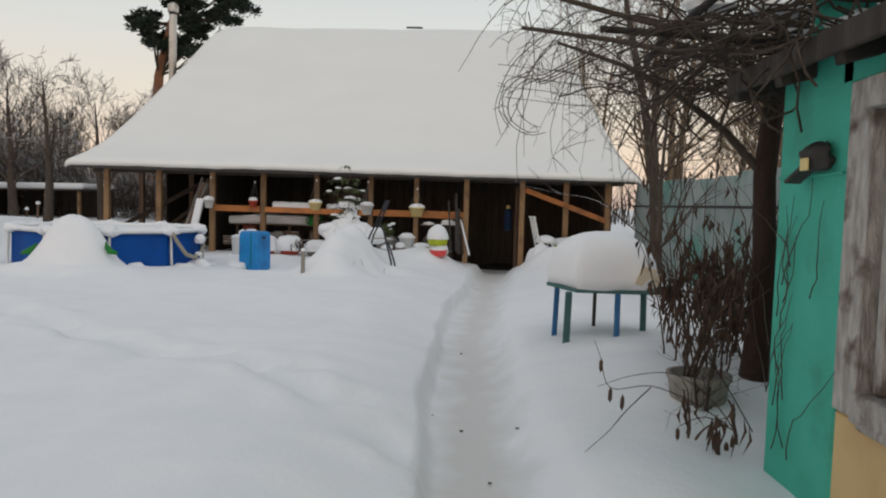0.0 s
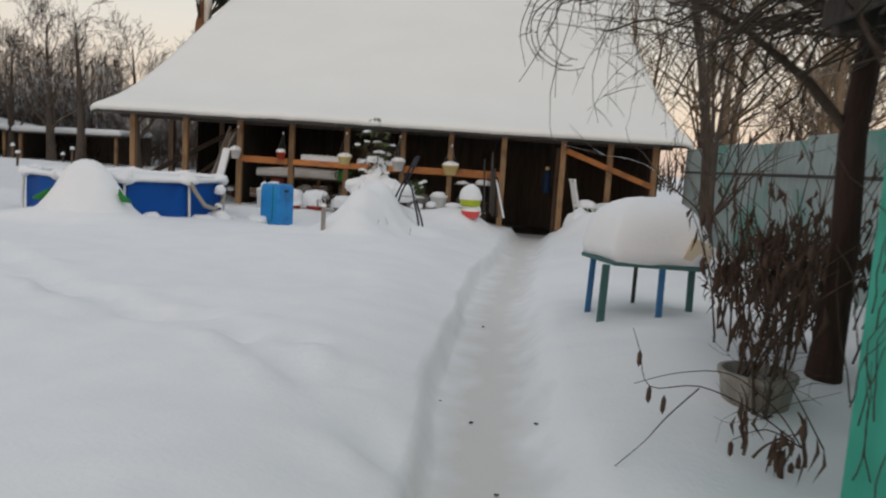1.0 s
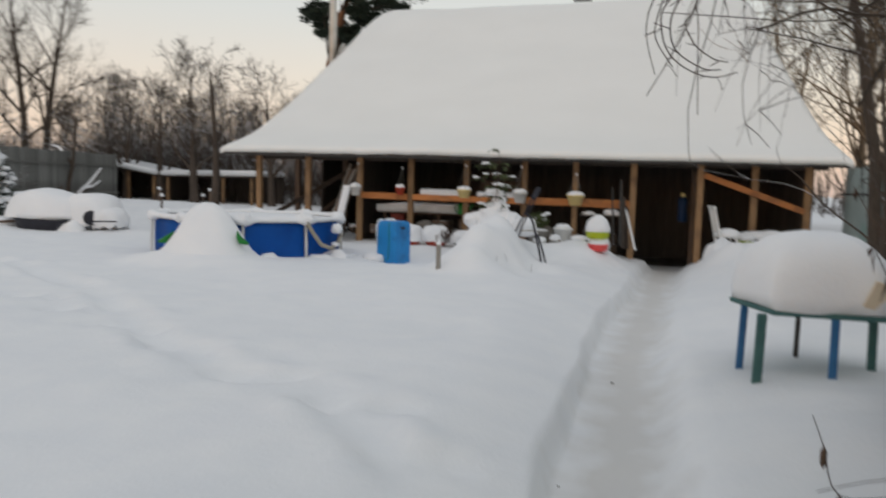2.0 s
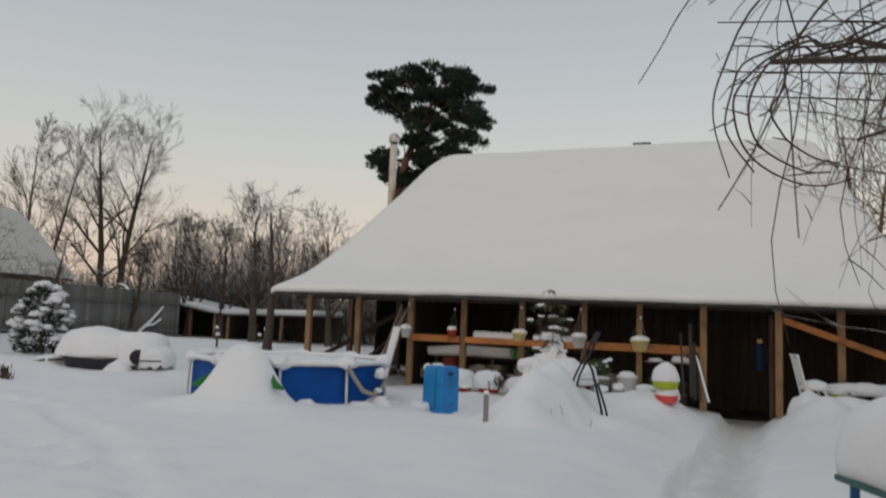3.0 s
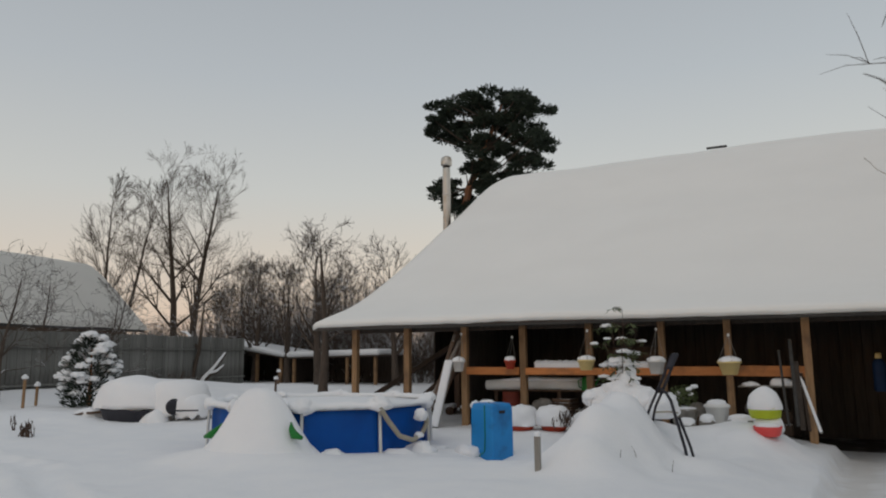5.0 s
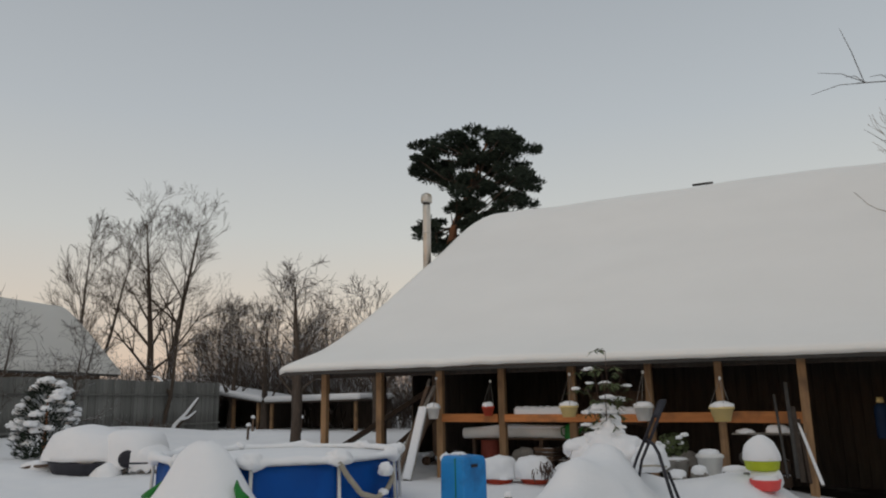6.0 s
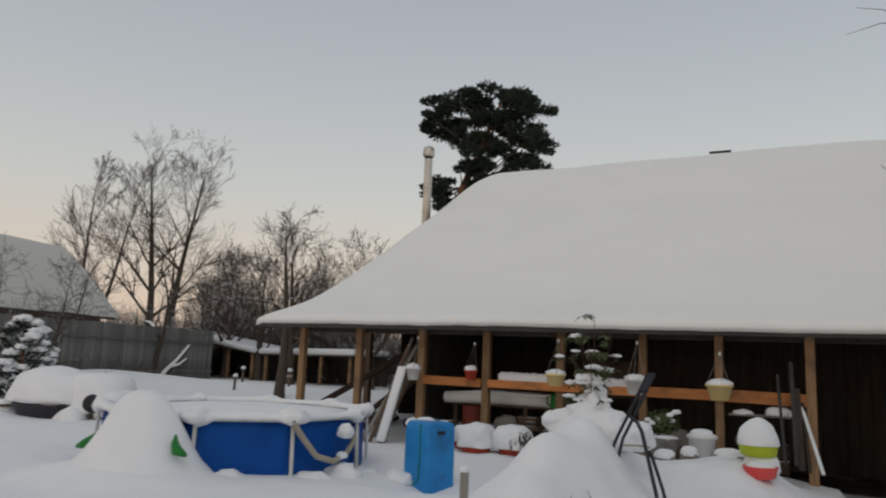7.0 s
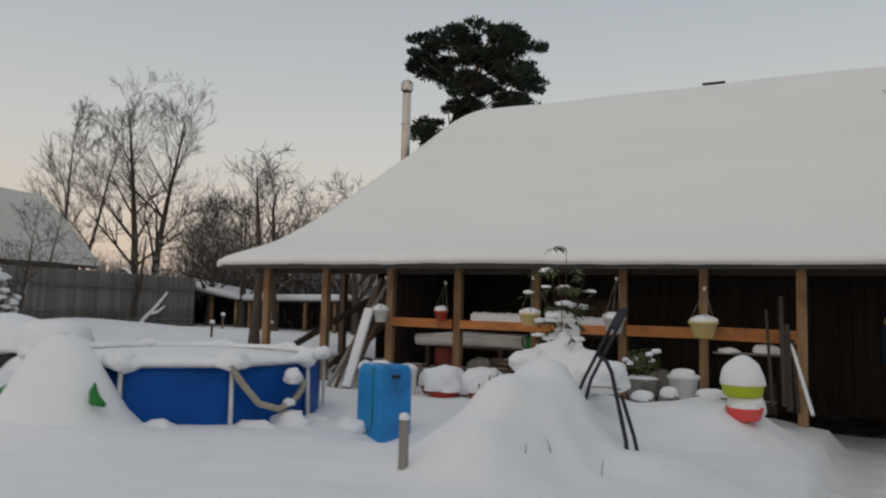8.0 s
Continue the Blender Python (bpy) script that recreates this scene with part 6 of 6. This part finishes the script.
# low open shed beyond the garden
lsh = thing("low_shed", (0, 0, 0), "long low open shed with snow on its roof", "shed")
for x0, x1, z0, z1 in ((-21.6, -17.0, 2.42, 1.74), (-16.9, -12.2, 1.74, 1.80)):
    part("roof", bar((x0, 14.6, z0 - 0.12), (x1, 14.6, z1 - 0.12), 2.6, 0.05), DARKWOOD, lsh)
    part("roof_snow", bar((x0, 14.6, z0 + 0.03), (x1, 14.6, z1 + 0.03), 2.7, 0.24, 0.08), SNOW, lsh, "thick snow cover", smooth=False)
    for k in range(4):
        x = x0 + 0.3 + k * (x1 - x0 - 0.6) / 3
        part("post", bar((x, 13.5, 0.2), (x, 13.5, z0 + (z1 - z0) * (x - x0) / (x1 - x0) - 0.16), 0.12, 0.12), POST, lsh)
    part("back_wall", box(((x0 + x1) / 2, 15.8, 0.95), (x1 - x0, 0.06, 1.6)), DARKWOOD, lsh)
    part("side_wall", box((x0, 14.7, 0.9), (0.06, 2.2, 1.5)), DARKWOOD, lsh)

# dead limb leaning by the fence
limb = thing("fallen_limb", (-16.75, 8.2, 0.5), "dead forked limb outlined with snow", "fallen branch")
fork = [([Vector((-0.1, 0, -0.1)), Vector((0.12, 0.1, 0.35)), Vector((0.5, 0.2, 0.75)), Vector((0.9, 0.3, 1.30))], [0.11, 0.09, 0.07, 0.035], 8),
        ([Vector((0.3, 0.15, 0.55)), Vector((0.65, 0.15, 0.62)), Vector((0.98, 0.15, 0.85))], [0.06, 0.05, 0.025], 7)]
tube_part("wood", fork, BARK, limb)
for pts, rad, n_ in fork:
    tube_part("snow_strip", [([p + Vector((0, -0.04, r * 0.8)) for p, r in zip(pts, rad)], [r * 0.95 for r in rad], 8)], SNOW, limb, "white strip of snow")
sapling = thing("leaning_sapling", (-17.05, 8.0, 0.5), "thin dark leaning trunk with a snow-lined bough", "tree")
sap = [Vector((0, 0, -0.1)), Vector((0.05, 0.1, 0.7)), Vector((0.22, 0.15, 1.4)), Vector((0.25, 0.2, 2.2)), Vector((0.35, 0.2, 3.2))]
bough_pts = [sap[2], Vector((-0.1, 0.2, 1.75)), Vector((-0.5, 0.25, 2.05)), Vector((-0.85, 0.3, 2.1))]
tube_part("trunk", [(sap, [0.10, 0.085, 0.07, 0.05, 0.02], 8)], BARK, sapling)
tube_part("bough", [(bough_pts, [0.055, 0.045, 0.035, 0.015], 7)], BARK, sapling)
tube_part("snow_strip", [([p + Vector((0, -0.03, 0.04)) for p in bough_pts[1:]], [0.05, 0.045, 0.02], 7)], SNOW, sapling, "white strip of snow")

# snowy conifer
con = thing("dwarf_spruce", (-12.1, -0.1, gz(-12.1, -0.1) - 0.05), "small dark spruce thickly flocked with snow", "shrub")
rng = random.Random(12)
H = 1.62
vs, fs = [], []
for i in range(2600):
    z = H * rng.random() ** 1.3
    r = 0.66 * max(0.02, 1 - ((z - 0.55) / 1.12) ** 2) ** 0.6 * (0.55 + 0.45 * rng.random())
    a = rng.uniform(0, 6.28)
    c = Vector((r * math.cos(a), r * math.sin(a), z + 0.05))
    d = Vector((math.cos(a), math.sin(a), 0.5)) * rng.uniform(0.06, 0.13)
    s = Vector((-math.sin(a), math.cos(a), rng.gauss(0, 0.5))).normalized() * 0.022
    b = len(vs)
    vs += [c - s, c + s, c + d + s * 0.4, c + d - s * 0.4]
    fs.append((b, b + 1, b + 2, b + 3))
mesh_part("needles", vs, fs, NEEDLE, con, "", False, "stuff")
tube_part("trunk", [([Vector((0, 0, -0.1)), Vector((0, 0, H * 0.9))], [0.06, 0.015], 7)], BARKPINE, con)
for i in range(64):
    z = 0.25 + (H - 0.2) * (i + rng.random()) / 64
    r = 0.62 * max(0.02, 1 - ((z - 0.55) / 1.12) ** 2) ** 0.6 * rng.uniform(0.75, 1.08)
    a = rng.uniform(0, 6.28)
    k = rng.uniform(0.75, 1.25)
    part("snow_clump", blob((r * math.cos(a), r * math.sin(a), z + 0.06), (0.15 * k, 0.13 * k, 0.085 * k), i * 0.7, 0.45, 1.9, 3, -0.5), SNOW, con, smooth=True)

for i, (x, y, h) in enumerate([(-13.6, -3.4, 0.9), (-13.9, -2.6, 0.7)]):
    t = thing("snowy_bush", (x, y, gz(x, y) - 0.05), "low bush bent under clumps of snow by the fence", "bush", "snowy bushes")
    tw = []
    for k in range(16):
        a = rng.uniform(0, 6.28)
        e = Vector((math.cos(a) * rng.uniform(0.1, 0.6), math.sin(a) * 0.4, h * rng.uniform(0.5, 1.0)))
        tw.append(([Vector((0, 0, 0)), e * 0.5 + Vector((0, 0, 0.12)), e], [0.014, 0.009, 0.004], 4))
        part("snow_clump", blob(e, (rng.uniform(0.08, 0.2), 0.1, 0.07), k + i * 20.0, 0.45, 1.9, 3, -0.5), SNOW, t, smooth=True)
    tube_part("twig_mass", tw, BARK, t, "", "stuff")

# garden cart under snow
cart = thing("garden_cart", (-8.45, -1.75, 0.36), "dark garden cart buried under a thick snow pillow", "cart")
bm = bmesh.new()
rings = []
for z, k in ((0.0, 0.80), (0.03, 0.86), (0.22, 0.98), (0.25, 1.0), (0.25, 0.94), (0.08, 0.82)):
    ring = []
    for i in range(28):
        a = 2 * math.pi * i / 28
        ring.append(bm.verts.new((0.05 + 0.70 * k * math.copysign(abs(math.cos(a)) ** 0.55, math.cos(a)), -0.18 + 0.46 * k * math.copysign(abs(math.sin(a)) ** 0.55, math.sin(a)), z + 0.03)))
    rings.append(ring)
for a, b in zip(rings, rings[1:]):
    for k in range(28):
        bm.faces.new((a[k], a[(k + 1) % 28], b[(k + 1) % 28], b[k]))
bm.faces.new(rings[0]), bm.faces.new(rings[-1])
part("tray", bm, BLACKMETAL, cart, "black plastic tray", smooth=True)
part("wheel", lathe([(0.08, -0.03), (0.14, -0.03), (0.15, -0.02), (0.15, 0.02), (0.14, 0.03), (0.08, 0.03)], 22), BLACKMETAL, cart, smooth=True)
cart.children[-1].matrix_basis = pose(1.13, -0.28, 0.34, 90, 0, 38)
for y, b in ((-0.42, 0.10), (-0.05, 0.20)):
    tube_part("shaft", [([(-0.5, y, 0.22), (-1.1, y * 1.1, 0.14 + b * 0.4), (-1.62, y * 1.1, b)], [0.028, 0.026, 0.022], 8)], BROWNWOOD, cart)
tube_part("axle", [([(1.1, -0.35, 0.27), (1.75, -0.3, 0.29)], [0.018, 0.014], 6)], BLACKMETAL, cart)
csn = thing("cart_snow", (-8.45, -1.75, 0.40), "thick pillow of snow on the garden cart", "snow")


def drape(c, s, seed, skirt):
    """A heavy pillow of snow whose lower hem hangs unevenly."""
    tmp = bmesh.new()
    bmesh.ops.create_icosphere(tmp, subdivisions=4, radius=1.0)
    for v in tmp.verts:
        n = v.co.normalized()
        a = math.atan2(n.y, n.x)
        k = 1 + 0.10 * noise.noise(n * 1.5 + Vector((seed, 0, 0))) + 0.03 * noise.noise(n * 4 + Vector((seed, 3, 0)))
        e = (abs(n.x) ** 2.6 + abs(n.y) ** 2.6 + abs(n.z) ** 2.6) ** (1 / 2.6)
        z = n.z / e * k
        hem = -skirt * (0.55 + 0.5 * noise.noise((math.cos(a) * 2.4, math.sin(a) * 2.4, seed)) + 0.35 * noise.noise((a * 2.3, seed, 1.0)))
        v.co = Vector((c[0] + n.x / e * k * s[0], c[1] + n.y / e * k * s[1], c[2] + (z if z > 0 else max(z * 2, hem)) * s[2]))
    return tmp


part("snow_pillow", drape((-0.12, -0.05, 0.34), (0.88, 0.58, 0.50), 1.0, 0.30), SNOW, csn, smooth=True)
part("snow_pillow", drape((0.78, 0.15, 0.34), (0.62, 0.50, 0.46), 2.6, 0.75), SNOW, csn, smooth=True)
part("snow_pillow", drape((1.28, 0.10, 0.22), (0.34, 0.34, 0.30), 4.1, 0.7), SNOW, csn, smooth=True)
part("snow_pillow", blob((-1.15, -0.1, 0.06), (0.42, 0.42, 0.19), 5.0, 0.3, 1.7, 3, -0.4), SNOW, csn, smooth=True)
part("snow_pillow", blob((0.75, -0.35, -0.04), (0.30, 0.25, 0.28), 6.0, 0.25, 1.7, 3, -0.4), SNOW, csn, smooth=True)

# garden stakes, weeds and low bushes
for i, (x, y, h) in enumerate([(-13.2, -1.0, 0.8), (-13.6, -0.4, 0.6), (-14.2, -1.2, 0.55), (-11.5, 6.0, 0.5), (-10.5, 7.2, 0.55), (-13.5, 8.6, 0.6), (-12.2, 9.4, 0.5)]):
    t = thing("garden_stake", (x, y, gz(x, y) - 0.1), "short weathered stake with a tuft of snow", "stake", "garden stakes")
    part("stick", bar((0, 0, 0), (0.02, 0, h), 0.06, 0.05), POST if i < 3 else BROWNWOOD, t)
    part("snow_cap", blob((0.02, 0, h), (0.07, 0.07, 0.08), i, 0.3), SNOW, t, smooth=True)
for i, (x, y, h) in enumerate([(-9.6, -4.6, 0.45), (-9.0, -4.9, 0.4), (-8.2, -4.4, 0.3), (-10.4, -3.9, 0.5), (-7.4, -4.9, 0.3)]):
    dried_plant("weed_stalk", (x, y, gz(x, y) - 0.03), 4, 0.35, h, 200 + i, "sparse dead weed stalks in the snow")
for i, (x, y, h, sd) in enumerate([(-14.5, -0.8, 4.2, 301), (-16.8, -5.0, 3.0, 302), (-18.4, 2.6, 4.3, 303), (-18.8, 6.0, 4.6, 304), (-19.4, -1.0, 4.2, 305), (-14.9, 2.6, 3.6, 306), (-13.4, -4.0, 3.4, 307), (-19.0, 9.5, 4.4, 308)]):
    bare_tree("plum_tree", (x, y, 0.5), h, 0.07, sd, "low tangled plum tree lined with snow", BARKSNOW, depth=3, up=0.05, bend=0.45, spread=1.0, kids=(3, 4), trunk_share=0.25, min_r=0.007, group="plum trees by the fence")
hedge = []
rng = random.Random(44)
for i in range(520):
    x = rng.uniform(-22, -9) if i < 260 else rng.uniform(-22.5, -14.5)
    p = Vector((x, rng.uniform(16, 19), 0.5))
    h = rng.uniform(1.2, 3.6) if i < 260 else rng.uniform(2.2, 5.6)
    for k in range(5):
        q = p + Vector((rng.gauss(0, 0.35), rng.gauss(0, 0.3), 0))
        e = q + Vector((rng.gauss(0, 0.5), rng.gauss(0, 0.4), h * rng.uniform(0.6, 1)))
        mid = (q + e) / 2 + Vector((rng.gauss(0, 0.15), 0, 0.1))
        hedge.append(([q, mid, e], [0.022, 0.015, 0.005], 3))
        for m in range(3):
            b = mid.lerp(e, rng.random())
            hedge.append(([b, b + Vector((rng.gauss(0, 0.35), rng.gauss(0, 0.3), rng.uniform(0.0, 0.6)))], [0.009, 0.004], 3))
ob = tube_part("thicket", hedge, BARKSNOW, None, "", "stuff")
tagged(ob, "dark leafless thicket behind the low shed", "thicket")
# brush behind the board fence, under the tall trees
rng = random.Random(45)
brush = []
for i in range(230):
    p = Vector((rng.uniform(-36, -20), rng.uniform(17, 21.5), 0.5))
    h = rng.uniform(1.6, 3.9)
    for k in range(5):
        q = p + Vector((rng.gauss(0, 0.45), rng.gauss(0, 0.3), 0))
        e = q + Vector((rng.gauss(0, 0.6), rng.gauss(0, 0.4), h * rng.uniform(0.6, 1)))
        mid = (q + e) / 2 + Vector((rng.gauss(0, 0.15), 0, 0.1))
        brush.append(([q, mid, e], [0.028, 0.02, 0.007], 3))
        for m in range(3):
            b = mid.lerp(e, rng.random())
            brush.append(([b, b + Vector((rng.gauss(0, 0.4), rng.gauss(0, 0.3), rng.uniform(0.0, 0.5)))], [0.012, 0.005], 3))
ob = tube_part("brushwood", brush, BARKSNOW, None, "", "stuff")
tagged(ob, "snow-flecked brushwood behind the board fence", "brushwood")
# dry grass tuft by the board fence
dried_plant("dry_grass", (-15.9, 6.3, 0.5), 40, 1.6, 0.7, 77, "rusty dry grass against the board fence", 0.2)

# crumbs on the path
for i, (x, y) in enumerate([(3.26, -11.1), (3.05, -10.8), (3.63, -11.18), (3.25, -8.6), (3.42, -12.0)]):
    t = thing("bark_crumb", (x, y, gz(x, y) + 0.006), "small dark crumb of bark on the trodden snow", "bark crumb", "crumbs on the path")
    part("crumb", blob((0, 0, 0), (0.015, 0.010, 0.008), i, 0.4, 2, 1, -0.6), BARK, t)
